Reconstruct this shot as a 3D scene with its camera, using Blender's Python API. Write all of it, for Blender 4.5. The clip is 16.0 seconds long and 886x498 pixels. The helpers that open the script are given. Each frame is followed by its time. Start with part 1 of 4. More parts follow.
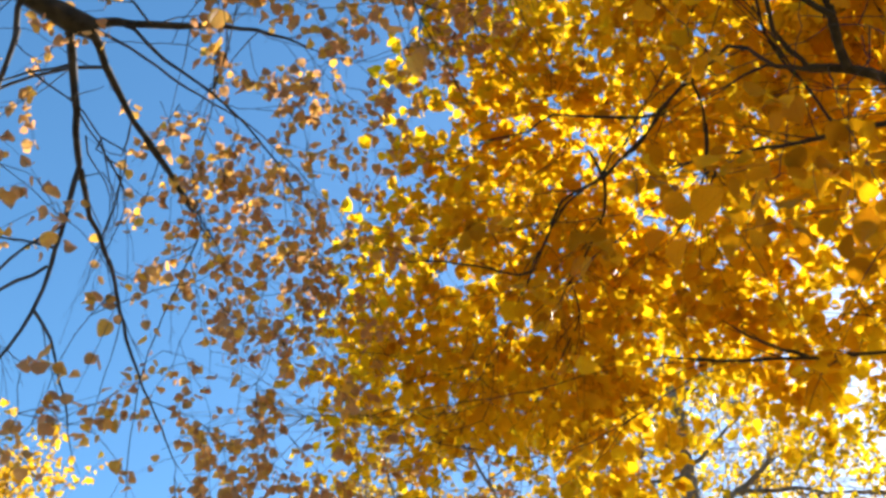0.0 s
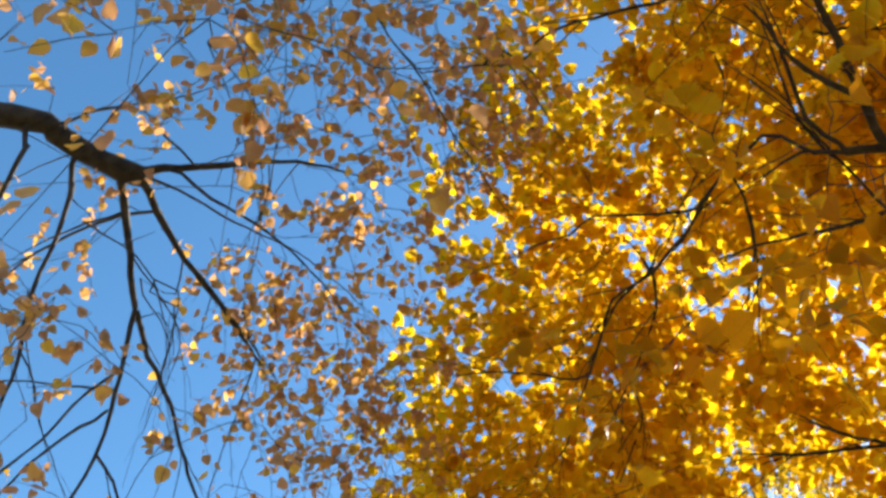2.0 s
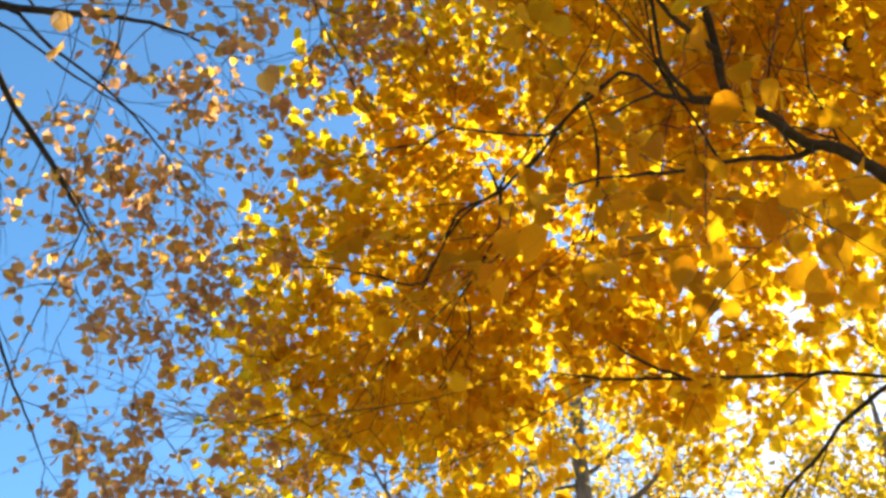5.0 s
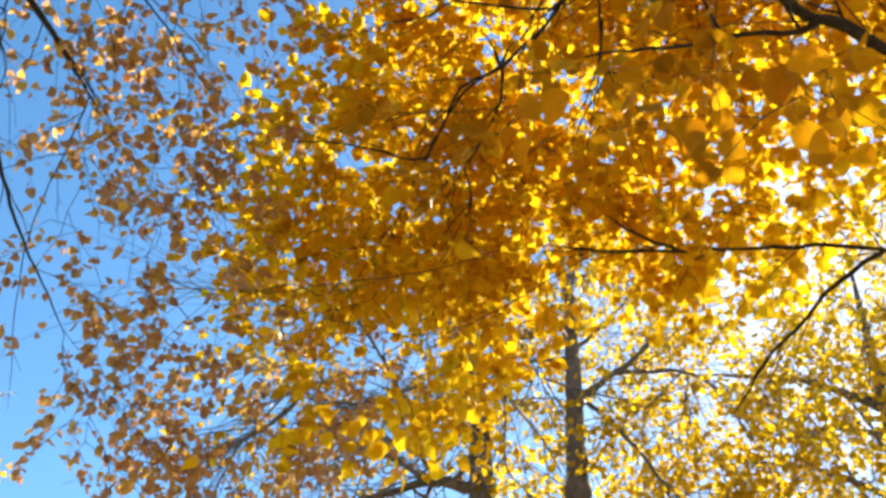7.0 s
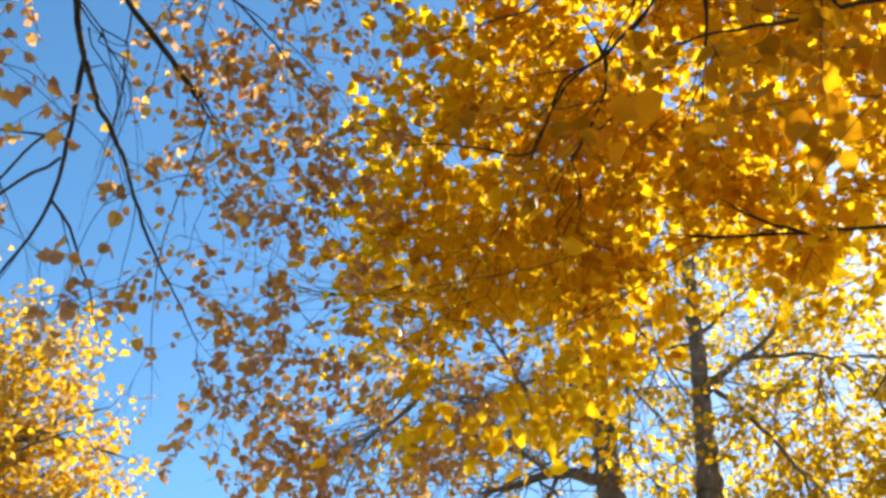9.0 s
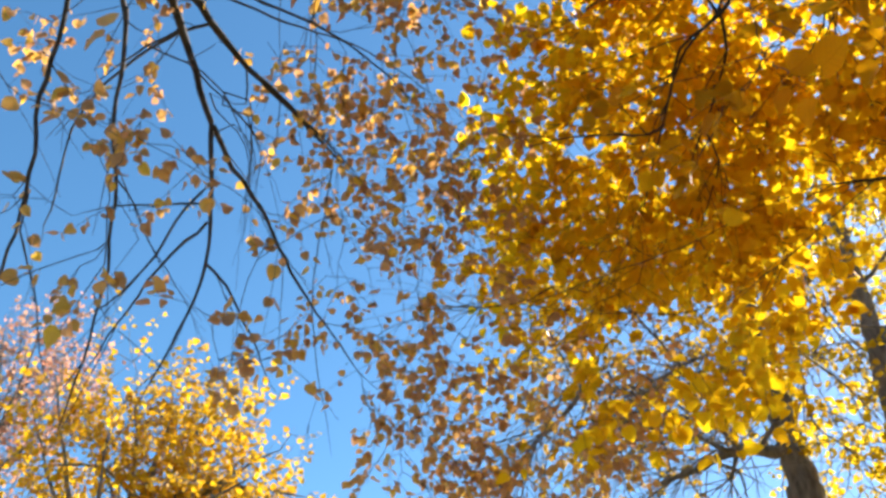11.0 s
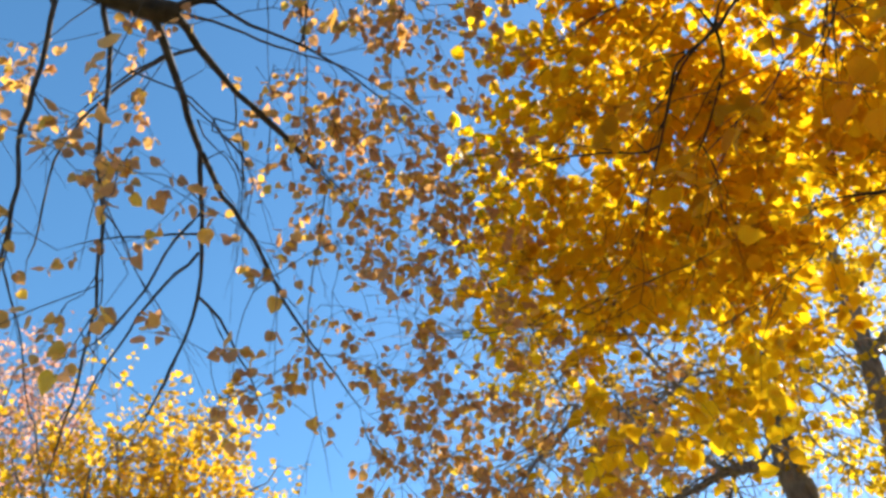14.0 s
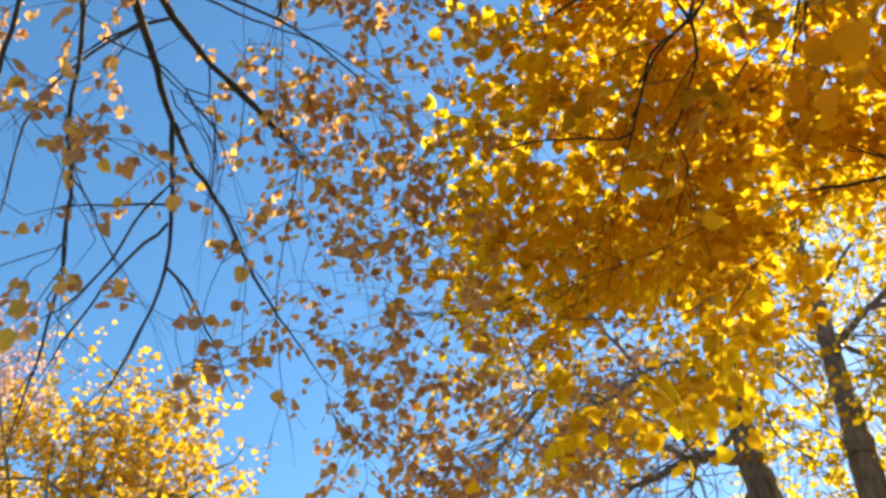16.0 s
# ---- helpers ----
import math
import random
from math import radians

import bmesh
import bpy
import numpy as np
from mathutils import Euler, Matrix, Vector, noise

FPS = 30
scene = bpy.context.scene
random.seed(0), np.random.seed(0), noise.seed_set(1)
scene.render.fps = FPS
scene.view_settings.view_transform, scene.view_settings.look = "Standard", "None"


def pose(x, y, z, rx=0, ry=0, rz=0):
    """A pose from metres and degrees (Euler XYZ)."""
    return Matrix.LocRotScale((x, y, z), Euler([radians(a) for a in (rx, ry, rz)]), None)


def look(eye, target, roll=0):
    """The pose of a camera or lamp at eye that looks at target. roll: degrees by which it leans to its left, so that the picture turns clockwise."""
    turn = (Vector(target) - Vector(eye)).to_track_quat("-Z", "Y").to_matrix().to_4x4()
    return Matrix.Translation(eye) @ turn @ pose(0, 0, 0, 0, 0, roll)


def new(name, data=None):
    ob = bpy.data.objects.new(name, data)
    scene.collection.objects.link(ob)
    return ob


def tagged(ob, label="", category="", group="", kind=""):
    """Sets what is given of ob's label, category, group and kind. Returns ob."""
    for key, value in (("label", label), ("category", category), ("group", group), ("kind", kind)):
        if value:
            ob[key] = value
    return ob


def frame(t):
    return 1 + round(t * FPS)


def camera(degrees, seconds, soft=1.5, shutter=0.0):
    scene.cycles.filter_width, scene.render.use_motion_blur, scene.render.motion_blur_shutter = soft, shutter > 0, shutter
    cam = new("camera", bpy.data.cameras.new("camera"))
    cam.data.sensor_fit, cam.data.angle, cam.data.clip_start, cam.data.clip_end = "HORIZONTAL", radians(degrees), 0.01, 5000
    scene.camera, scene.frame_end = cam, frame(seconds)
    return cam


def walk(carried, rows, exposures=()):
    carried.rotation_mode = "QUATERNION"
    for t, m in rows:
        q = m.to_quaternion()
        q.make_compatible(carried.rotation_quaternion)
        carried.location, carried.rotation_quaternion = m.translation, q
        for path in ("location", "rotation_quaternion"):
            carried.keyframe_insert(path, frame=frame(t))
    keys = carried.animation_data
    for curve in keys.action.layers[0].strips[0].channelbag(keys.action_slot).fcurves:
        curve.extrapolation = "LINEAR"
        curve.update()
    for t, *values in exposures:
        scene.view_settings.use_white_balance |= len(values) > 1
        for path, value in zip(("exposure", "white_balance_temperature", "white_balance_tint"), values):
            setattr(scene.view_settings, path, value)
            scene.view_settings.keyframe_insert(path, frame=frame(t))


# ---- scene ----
cam = camera(54.57, 16.0, soft=3.1)
walk(cam, [
    (0, pose(-0.008, 0.080, 1.566, 141.35, -7.37, -9.19)),
    (0.5, pose(0.007, 0.045, 1.583, 141.65, -7.64, -6.33)),
    (1, pose(-0.011, 0.014, 1.602, 142.78, -7.98, -5.34)),
    (1.5, pose(0.006, 0.006, 1.617, 144.85, -7.65, -3.21)),
    (2, pose(0.034, -0.005, 1.624, 146.76, -7.77, -2.96)),
    (2.5, pose(0.028, -0.024, 1.634, 147.80, -7.33, -3.52)),
    (3, pose(0.046, -0.029, 1.639, 147.32, -6.22, -6.29)),
    (3.5, pose(0.080, -0.023, 1.647, 146.43, -4.38, -9.75)),
    (4, pose(0.100, -0.007, 1.634, 146.25, -4.21, -12.26)),
    (4.5, pose(0.120, -0.000, 1.632, 144.29, -4.57, -13.81)),
    (5, pose(0.148, 0.007, 1.626, 141.82, -5.25, -14.43)),
    (5.2, pose(0.149, 0.011, 1.622, 141.13, -5.38, -14.61)),
    (7.3, pose(0.078, -0.016, 1.505, 133.77, -4.79, -15.07)),
    (7.5, pose(0.094, -0.016, 1.503, 133.81, -5.02, -14.78)),
    (8, pose(0.087, -0.046, 1.520, 133.68, -5.84, -13.52)),
    (8.5, pose(0.098, -0.046, 1.513, 133.40, -7.19, -10.81)),
    (9, pose(0.103, -0.065, 1.528, 132.51, -8.02, -7.29)),
    (9.5, pose(0.102, -0.071, 1.530, 132.14, -8.60, -4.44)),
    (10, pose(0.085, -0.065, 1.532, 131.46, -8.02, -0.14)),
    (10.2, pose(0.078, -0.068, 1.529, 130.96, -7.78, 1.76)),
    (12.3, pose(-0.188, 0.034, 1.664, 132.04, -4.59, 6.36)),
    (12.5, pose(-0.187, 0.033, 1.670, 131.93, -4.58, 6.37)),
    (13, pose(-0.174, 0.032, 1.663, 132.53, -4.26, 5.84)),
    (13.5, pose(-0.168, 0.032, 1.662, 132.75, -3.70, 5.67)),
    (14, pose(-0.150, 0.035, 1.647, 132.67, -3.56, 5.28)),
    (14.5, pose(-0.149, 0.037, 1.636, 132.43, -3.38, 5.18)),
    (15, pose(-0.156, 0.035, 1.644, 131.61, -2.75, 4.60)),
    (15.5, pose(-0.133, 0.033, 1.625, 130.94, -2.96, 3.67)),
    (16, pose(-0.119, 0.048, 1.603, 132.03, -3.81, 2.89)),
], exposures=[(0.0, 1.80), (2.5, 1.80), (5.0, 1.98), (7.5, 1.80), (12.5, 1.74), (16.0, 1.76)])

# ---- world, sun ----
SUN_EL, SUN_AZ = radians(41), radians(43)
world = bpy.data.worlds.new("sky")
scene.world = world
world.use_nodes = True
wn = world.node_tree.nodes
wl = world.node_tree.links
sky = wn.new("ShaderNodeTexSky")
sky.sky_type = "NISHITA"
sky.sun_disc = False
sky.altitude = 500.0
sky.sun_elevation, sky.sun_rotation = SUN_EL, SUN_AZ
sky.air_density, sky.dust_density, sky.ozone_density = 1.0, 0.45, 4.2
wn["Background"].inputs["Strength"].default_value = 0.073
clear = wn.new("ShaderNodeHueSaturation")   # a crisp, deep autumn blue
clear.inputs["Hue"].default_value, clear.inputs["Saturation"].default_value = 0.489, 1.14
wl.new(sky.outputs["Color"], clear.inputs["Color"])
wl.new(clear.outputs["Color"], wn["Background"].inputs["Color"])

sun_dir = Vector((math.sin(SUN_AZ) * math.cos(SUN_EL), math.cos(SUN_AZ) * math.cos(SUN_EL), math.sin(SUN_EL)))
sun = new("sun", bpy.data.lights.new("sun", "SUN"))
sun.data.energy, sun.data.angle, sun.data.color = 4.45, radians(0.53), (1.0, 0.90, 0.75)
sun.matrix_world = look(sun_dir * 60, (0, 0, 0))


# ---- materials ----
def nodes_of(name):
    m = bpy.data.materials.new(name)
    m.use_nodes = True
    return m, m.node_tree.nodes, m.node_tree.links


def math_node(n, l, op, a, b=None):
    k = n.new("ShaderNodeMath")
    k.operation = op
    for i, v in enumerate((a, b)):
        if v is None:
            continue
        if isinstance(v, (int, float)):
            k.inputs[i].default_value = v
        else:
            l.new(v, k.inputs[i])
    return k.outputs[0]


def ramp(n, l, fac, stops):
    r = n.new("ShaderNodeValToRGB")
    e = r.color_ramp.elements
    while len(e) < len(stops):
        e.new(0.5)
    for k, (p, c) in zip(e, stops):
        k.position, k.color = p, (*c, 1)
    l.new(fac, r.inputs[0])
    return r.outputs[0]


def leaf_material(name, stops, through_stops, share=0.5, spots=(0.22, 0.09, 0.02)):
    """Thin autumn leaf: a waxy face, light passing through, a tone for each leaf, paler veins and brown spots."""
    m, n, l = nodes_of(name)
    geo, info = n.new("ShaderNodeNewGeometry"), n.new("ShaderNodeObjectInfo")
    own = math_node(n, l, "FRACT", math_node(n, l, "ADD", geo.outputs["Random Per Island"], info.outputs["Random"]))
    uv = n.new("ShaderNodeUVMap")
    sep = n.new("ShaderNodeSeparateXYZ")
    l.new(uv.outputs[0], sep.inputs[0])
    side = math_node(n, l, "ABSOLUTE", math_node(n, l, "SUBTRACT", sep.outputs[1], 0.5))
    slant = math_node(n, l, "SUBTRACT", sep.outputs[0], math_node(n, l, "MULTIPLY", side, 0.7))
    wave = math_node(n, l, "FRACT", math_node(n, l, "MULTIPLY", slant, 6.0))
    rib = math_node(n, l, "LESS_THAN", wave, 0.10)
    mid = math_node(n, l, "LESS_THAN", side, 0.018)
    vein = math_node(n, l, "MAXIMUM", rib, mid)
    tex = n.new("ShaderNodeTexNoise")
    tex.inputs["Scale"].default_value = 38.0
    tex.inputs["Detail"].default_value = 4.0
    spot = ramp(n, l, tex.outputs["Fac"], [(0.60, (0, 0, 0)), (0.68, (1, 1, 1))])
    big = n.new("ShaderNodeTexNoise")
    big.inputs["Scale"].default_value = 1.3
    tone = math_node(n, l, "ADD", math_node(n, l, "MULTIPLY", own, 0.75), math_node(n, l, "MULTIPLY", big.outputs["Fac"], 0.3))

    def tint(st):
        base = ramp(n, l, tone, st)
        mx = n.new("ShaderNodeMix")
        mx.data_type = "RGBA"
        l.new(math_node(n, l, "MULTIPLY", spot, 0.55), mx.inputs[0])
        l.new(base, mx.inputs[6])
        mx.inputs[7].default_value = (*spots, 1)
        br = n.new("ShaderNodeMix")
        br.data_type = "RGBA"
        br.blend_type = "MULTIPLY"
        l.new(math_node(n, l, "MULTIPLY", vein, 0.35), br.inputs[0])
        l.new(mx.outputs[2], br.inputs[6])
        br.inputs[7].default_value = (0.7, 0.55, 0.35, 1)
        return br.outputs[2]

    face = n["Principled BSDF"]
    face.inputs["Roughness"].default_value = 0.48
    face.inputs["Specular IOR Level"].default_value = 0.10
    l.new(tint(stops), face.inputs["Base Color"])
    tr = n.new("ShaderNodeBsdfTranslucent")
    l.new(tint(through_stops), tr.inputs["Color"])
    mixs = n.new("ShaderNodeMixShader")
    mixs.inputs[0].default_value = share
    l.new(face.outputs[0], mixs.inputs[1])
    l.new(tr.outputs[0], mixs.inputs[2])
    l.new(mixs.outputs[0], n["Material Output"].inputs["Surface"])
    return m


def bark_material(name, dark, light, scale):
    """Furrowed bark with lichen-pale patches."""
    m, n, l = nodes_of(name)
    tc = n.new("ShaderNodeTexCoord")
    mp = n.new("ShaderNodeMapping")
    mp.inputs["Scale"].default_value = (1, 1, 0.3)
    l.new(tc.outputs["Object"], mp.inputs[0])
    a, b = n.new("ShaderNodeTexNoise"), n.new("ShaderNodeTexNoise")
    a.inputs["Scale"].default_value, b.inputs["Scale"].default_value = scale, scale * 0.12
    a.inputs["Detail"].default_value = 8.0
    l.new(mp.outputs[0], a.inputs["Vector"])
    l.new(tc.outputs["Object"], b.inputs["Vector"])
    f = math_node(n, l, "ADD", math_node(n, l, "MULTIPLY", a.outputs["Fac"], 0.65), math_node(n, l, "MULTIPLY", b.outputs["Fac"], 0.35))
    col = ramp(n, l, f, [(0.36, dark), (0.66, light)])
    p = n["Principled BSDF"]
    l.new(col, p.inputs["Base Color"])
    p.inputs["Roughness"].default_value = 0.88
    bump = n.new("ShaderNodeBump")
    bump.inputs["Strength"].default_value, bump.inputs["Distance"].default_value = 0.8, 0.012
    l.new(a.outputs["Fac"], bump.inputs["Height"])
    l.new(bump.outputs[0], p.inputs["Normal"])
    return m


LEAF_GOLD = leaf_material("golden_leaf",
    [(0.0, (0.36, 0.175, 0.012)), (0.35, (0.57, 0.31, 0.012)), (0.75, (0.64, 0.36, 0.012)), (1.0, (0.66, 0.42, 0.02))],
    [(0.0, (0.60, 0.30, 0.007)), (0.35, (0.85, 0.54, 0.008)), (0.75, (0.88, 0.615, 0.010)), (1.0, (0.88, 0.66, 0.015))], 0.67)
LEAF_AMBER = leaf_material("amber_leaf",
    [(0.0, (0.31, 0.19, 0.125)), (0.4, (0.43, 0.26, 0.145)), (0.75, (0.54, 0.325, 0.11)), (1.0, (0.70, 0.46, 0.055))],
    [(0.0, (0.45, 0.23, 0.13)), (0.4, (0.64, 0.35, 0.14)), (0.75, (0.80, 0.46, 0.10)), (1.0, (0.95, 0.63, 0.04))], 0.54)
LEAF_OCHRE = leaf_material("ochre_leaf",
    [(0.0, (0.46, 0.25, 0.03)), (0.5, (0.60, 0.37, 0.03)), (1.0, (0.68, 0.48, 0.03))],
    [(0.0, (0.62, 0.32, 0.02)), (0.5, (0.80, 0.49, 0.02)), (1.0, (0.90, 0.64, 0.02))], 0.55)
LEAF_TAWNY = leaf_material("tawny_leaf",
    [(0.0, (0.26, 0.11, 0.006)), (0.4, (0.40, 0.195, 0.006)), (0.8, (0.50, 0.26, 0.006)), (1.0, (0.62, 0.36, 0.01))],
    [(0.0, (0.40, 0.155, 0.004)), (0.4, (0.70, 0.32, 0.005)), (0.8, (0.84, 0.425, 0.005)), (1.0, (0.93, 0.60, 0.008))], 0.58)
LEAF_RUST = leaf_material("rusty_leaf",
    [(0.0, (0.17, 0.045, 0.003)), (0.4, (0.27, 0.085, 0.004)), (0.8, (0.34, 0.12, 0.005)), (1.0, (0.42, 0.165, 0.006))],
    [(0.0, (0.42, 0.125, 0.003)), (0.4, (0.62, 0.235, 0.004)), (0.8, (0.74, 0.31, 0.004)), (1.0, (0.84, 0.42, 0.005))], 0.85)
# yellow leaves seen against bright sky; their shade is put into these darker tones
LEAF_SHADED = leaf_material("shaded_leaf",
    [(0.0, (0.20, 0.115, 0.03)), (0.5, (0.33, 0.20, 0.03)), (1.0, (0.52, 0.35, 0.03))],
    [(0.0, (0.36, 0.19, 0.02)), (0.55, (0.56, 0.34, 0.02)), (1.0, (0.86, 0.62, 0.03))], 0.45)
LEAF_LEMON = leaf_material("lemon_leaf",
    [(0.0, (0.38, 0.22, 0.02)), (0.5, (0.50, 0.33, 0.02)), (1.0, (0.60, 0.42, 0.025))],
    [(0.0, (0.66, 0.41, 0.015)), (0.5, (0.82, 0.57, 0.015)), (1.0, (0.92, 0.70, 0.015))], 0.62)
LEAF_ROSE = leaf_material("russet_leaf",
    [(0.0, (0.46, 0.24, 0.18)), (0.5, (0.60, 0.36, 0.27)), (1.0, (0.66, 0.46, 0.30))],
    [(0.0, (0.62, 0.28, 0.20)), (0.5, (0.74, 0.40, 0.28)), (1.0, (0.82, 0.52, 0.30))], 0.5)
BARK_DARK = bark_material("dark_bark", (0.012, 0.012, 0.014), (0.062, 0.057, 0.056), 26.0)
BARK_BROWN = bark_material("brown_bark", (0.012, 0.009, 0.006), (0.055, 0.040, 0.026), 26.0)
BARK_GREY = bark_material("grey_bark", (0.075, 0.070, 0.065), (0.25, 0.235, 0.215), 20.0)


def ground_material():
    m, n, l = nodes_of("leaf_strewn_grass")
    tc = n.new("ShaderNodeTexCoord")
    v = n.new("ShaderNodeTexVoronoi")
    v.inputs["Scale"].default_value = 14.0
    b = n.new("ShaderNodeTexNoise")
    b.inputs["Scale"].default_value = 0.6
    for k in (v, b):
        l.new(tc.outputs["Object"], k.inputs["Vector"])
    sp = n.new("ShaderNodeSeparateColor")
    l.new(v.outputs["Color"], sp.inputs[0])
    f = math_node(n, l, "ADD", math_node(n, l, "MULTIPLY", sp.outputs[0], 0.7), math_node(n, l, "MULTIPLY", b.outputs["Fac"], 0.4))
    col = ramp(n, l, f, [(0.14, (0.036, 0.042, 0.014)), (0.42, (0.095, 0.075, 0.022)), (0.68, (0.24, 0.14, 0.028)), (0.95, (0.40, 0.24, 0.035))])
    l.new(col, n["Principled BSDF"].inputs["Base Color"])
    n["Principled BSDF"].inputs["Roughness"].default_value = 0.9
    bump = n.new("ShaderNodeBump")
    bump.inputs["Strength"].default_value = 0.6
    l.new(v.outputs["Distance"], bump.inputs["Height"])
    l.new(bump.outputs[0], n["Principled BSDF"].inputs["Normal"])
    return m


# ---- mesh helpers ----
def fast_mesh(name, verts, faces, uvs=None, smooth=True):
    """A mesh from arrays: verts (n, 3), faces (m, 3) or (m, 4), uvs one for each vertex."""
    me = bpy.data.meshes.new(name)
    k = faces.shape[1]
    me.vertices.add(len(verts))
    me.vertices.foreach_set("co", np.ascontiguousarray(verts, np.float32).ravel())
    me.loops.add(faces.size)
    me.loops.foreach_set("vertex_index", np.ascontiguousarray(faces, np.int32).ravel())
    me.polygons.add(len(faces))
    me.polygons.foreach_set("loop_start", np.arange(0, faces.size, k, dtype=np.int32))
    me.update(calc_edges=True)
    me.polygons.foreach_set("use_smooth", np.full(len(faces), smooth))
    if uvs is not None:
        layer = me.uv_layers.new(name="UVMap")
        layer.data.foreach_set("uv", np.ascontiguousarray(uvs[faces.ravel()], np.float32).ravel())
    me.validate()
    return me


def part(name, mesh, material, parent, label="", kind=""):
    ob = new(name, mesh)
    if not mesh.materials:
        mesh.materials.append(material)
    ob.parent = parent
    ob.matrix_parent_inverse = Matrix.Translation(parent.location).inverted()
    return tagged(ob, label=label, kind=kind)


def smooth_line(points, step):
    """Points along a Catmull-Rom curve through the given ones, about step apart."""
    p = np.array(points, float)
    ext = np.vstack([2 * p[0] - p[1], p, 2 * p[-1] - p[-2]])
    out = []
    for i in range(len(p) - 1):
        a, b, c, d = ext[i:i + 4]
        n = max(1, int(np.linalg.norm(c - b) / step))
        t = (np.arange(n) / n)[:, None]
        out.append(0.5 * (2 * b + (c - a) * t + (2 * a - 5 * b + 4 * c - d) * t ** 2 + (3 * b - a - 3 * c + d) * t ** 3))
    out.append(p[-1:])
    return np.vstack(out)


def tube(line, radii, sides, rng=None, knots=0.0):
    """Verts and quads of a tapered tube along a line, with swellings where knots is given."""
    line = np.asarray(line)
    n = len(line)
    tan = np.gradient(line, axis=0)
    tan /= np.linalg.norm(tan, axis=1)[:, None] + 1e-9
    ref = np.array([0.31, 0.17, 0.93])
    if abs(tan[0] @ ref) > 0.9:
        ref = np.array([0.9, -0.3, 0.2])
    u = np.cross(tan, ref)
    u /= np.linalg.norm(u, axis=1)[:, None] + 1e-9
    w = np.cross(tan, u)
    r = np.asarray(radii, float)[:, None] * np.ones((1, sides))
    if knots and rng is not None:
        r = r * (1 + knots * rng.normal(size=(n, sides)) * 0.5 + knots * rng.normal(size=(n, 1)))
    ang = np.arange(sides) * 2 * np.pi / sides
    v = line[:, None, :] + r[:, :, None] * (np.cos(ang)[None, :, None] * u[:, None, :] + np.sin(ang)[None, :, None] * w[:, None, :])
    i, j = np.meshgrid(np.arange(n - 1), np.arange(sides), indexing="ij")
    q = np.stack([i * sides + j, i * sides + (j + 1) % sides, (i + 1) * sides + (j + 1) % sides, (i + 1) * sides + j], -1).reshape(-1, 4)
    return v.reshape(-1, 3), q


class Heap:
    """Collects pieces of one joined mesh."""

    def __init__(self):
        self.v, self.f, self.count = [], [], 0

    def add(self, v, f):
        self.v.append(v)
        self.f.append(f + self.count)
        self.count += len(v)

    def mesh(self, name):
        return fast_mesh(name, np.vstack(self.v), np.vstack(self.f))


def leaf_shape(fold, curl, skew, fine=True):
    """A heart-shaped leaf of length 1 along x, folded at the midrib and curled at the tip: verts, triangles, uvs."""
    if fine:
        half = np.array([(-0.07, 0.17), (0.02, 0.36), (0.22, 0.47), (0.45, 0.45), (0.68, 0.33), (0.86, 0.15)])
        ribs = np.array([0.0, 0.32, 0.66, 1.0])
        tri = [(0, 4, 5), (0, 5, 6), (0, 6, 1), (6, 7, 1), (1, 7, 2), (7, 8, 2), (2, 8, 9), (2, 9, 3)]
    else:
        half = np.array([(0.0, 0.36), (0.42, 0.45)])
        ribs = np.array([0.05, 0.5, 1.0])
        tri = [(0, 3, 4), (0, 4, 1), (1, 4, 2)]
    nr, nh = len(ribs), len(half)
    xy = np.vstack([np.c_[ribs, np.zeros(nr)], half, half * (1, -1)])
    xy[:, 1] += skew * np.sin(np.clip(xy[:, 0], 0, 1) * np.pi) * 0.12
    z = fold * np.abs(xy[:, 1]) - curl * np.clip(xy[:, 0], 0, 1) ** 2 + 0.05 * np.sin(9 * xy[:, 0] + 7 * xy[:, 1])
    other = [tuple(k if k < nr else k + nh for k in reversed(t)) for t in tri]
    return np.c_[xy, z], np.array(tri + other), np.c_[xy[:, 0], xy[:, 1] + 0.5]


SHAPES = [leaf_shape(f, c, s) for f, c, s in ((0.35, 0.15, 0.3), (-0.2, 0.3, -0.4), (0.6, 0.05, 0.5), (0.1, -0.2, -0.2), (0.45, 0.4, 0.0), (-0.4, -0.1, 0.6))]
PLAIN = [leaf_shape(f, c, s, False) for f, c, s in ((0.35, 0.2, 0.3), (-0.3, 0.1, -0.4), (0.6, -0.1, 0.1))]


def leaf_meshes(shapes, material):
    out = []
    for v, f, uv in shapes:
        stalk, quads = tube(np.array([(-0.55, 0, 0.10), (-0.25, 0, 0.02), (0.0, 0, 0)]), (0.012, 0.011, 0.014), 3)
        tris = np.vstack([quads[:, [0, 1, 2]], quads[:, [0, 2, 3]]]) + len(v)
        me = fast_mesh("leaf", np.vstack([v, stalk]), np.vstack([f, tris]), np.vstack([uv, np.tile((0.5, 0.5), (len(stalk), 1))]))
        me.materials.append(material)
        out.append(me)
    return out


def unit(v):
    return v / (np.linalg.norm(v, axis=-1, keepdims=True) + 1e-9)


def leaves_on(rng, at, along, size, droop):
    """Frames for leaves that stand at the points at on twigs running along: matrices (n, 3, 3) and centres."""
    n = len(at)
    side = unit(np.cross(along, rng.normal(size=(n, 3))))
    axis = unit(side + along * 0.35 + np.array([0, 0, -1.0]) * (droop * rng.uniform(0.4, 1.6, (n, 1))))
    up = unit(np.array([0, 0, 1.0]) + rng.normal(size=(n, 3)) * 0.8)
    y = unit(np.cross(up, axis))
    z = np.cross(axis, y)
    s = size * rng.uniform(0.65, 1.25, (n, 1))
    base = at + axis * s * 0.5
    return np.stack([axis * s, y * s, z * s], -1), base


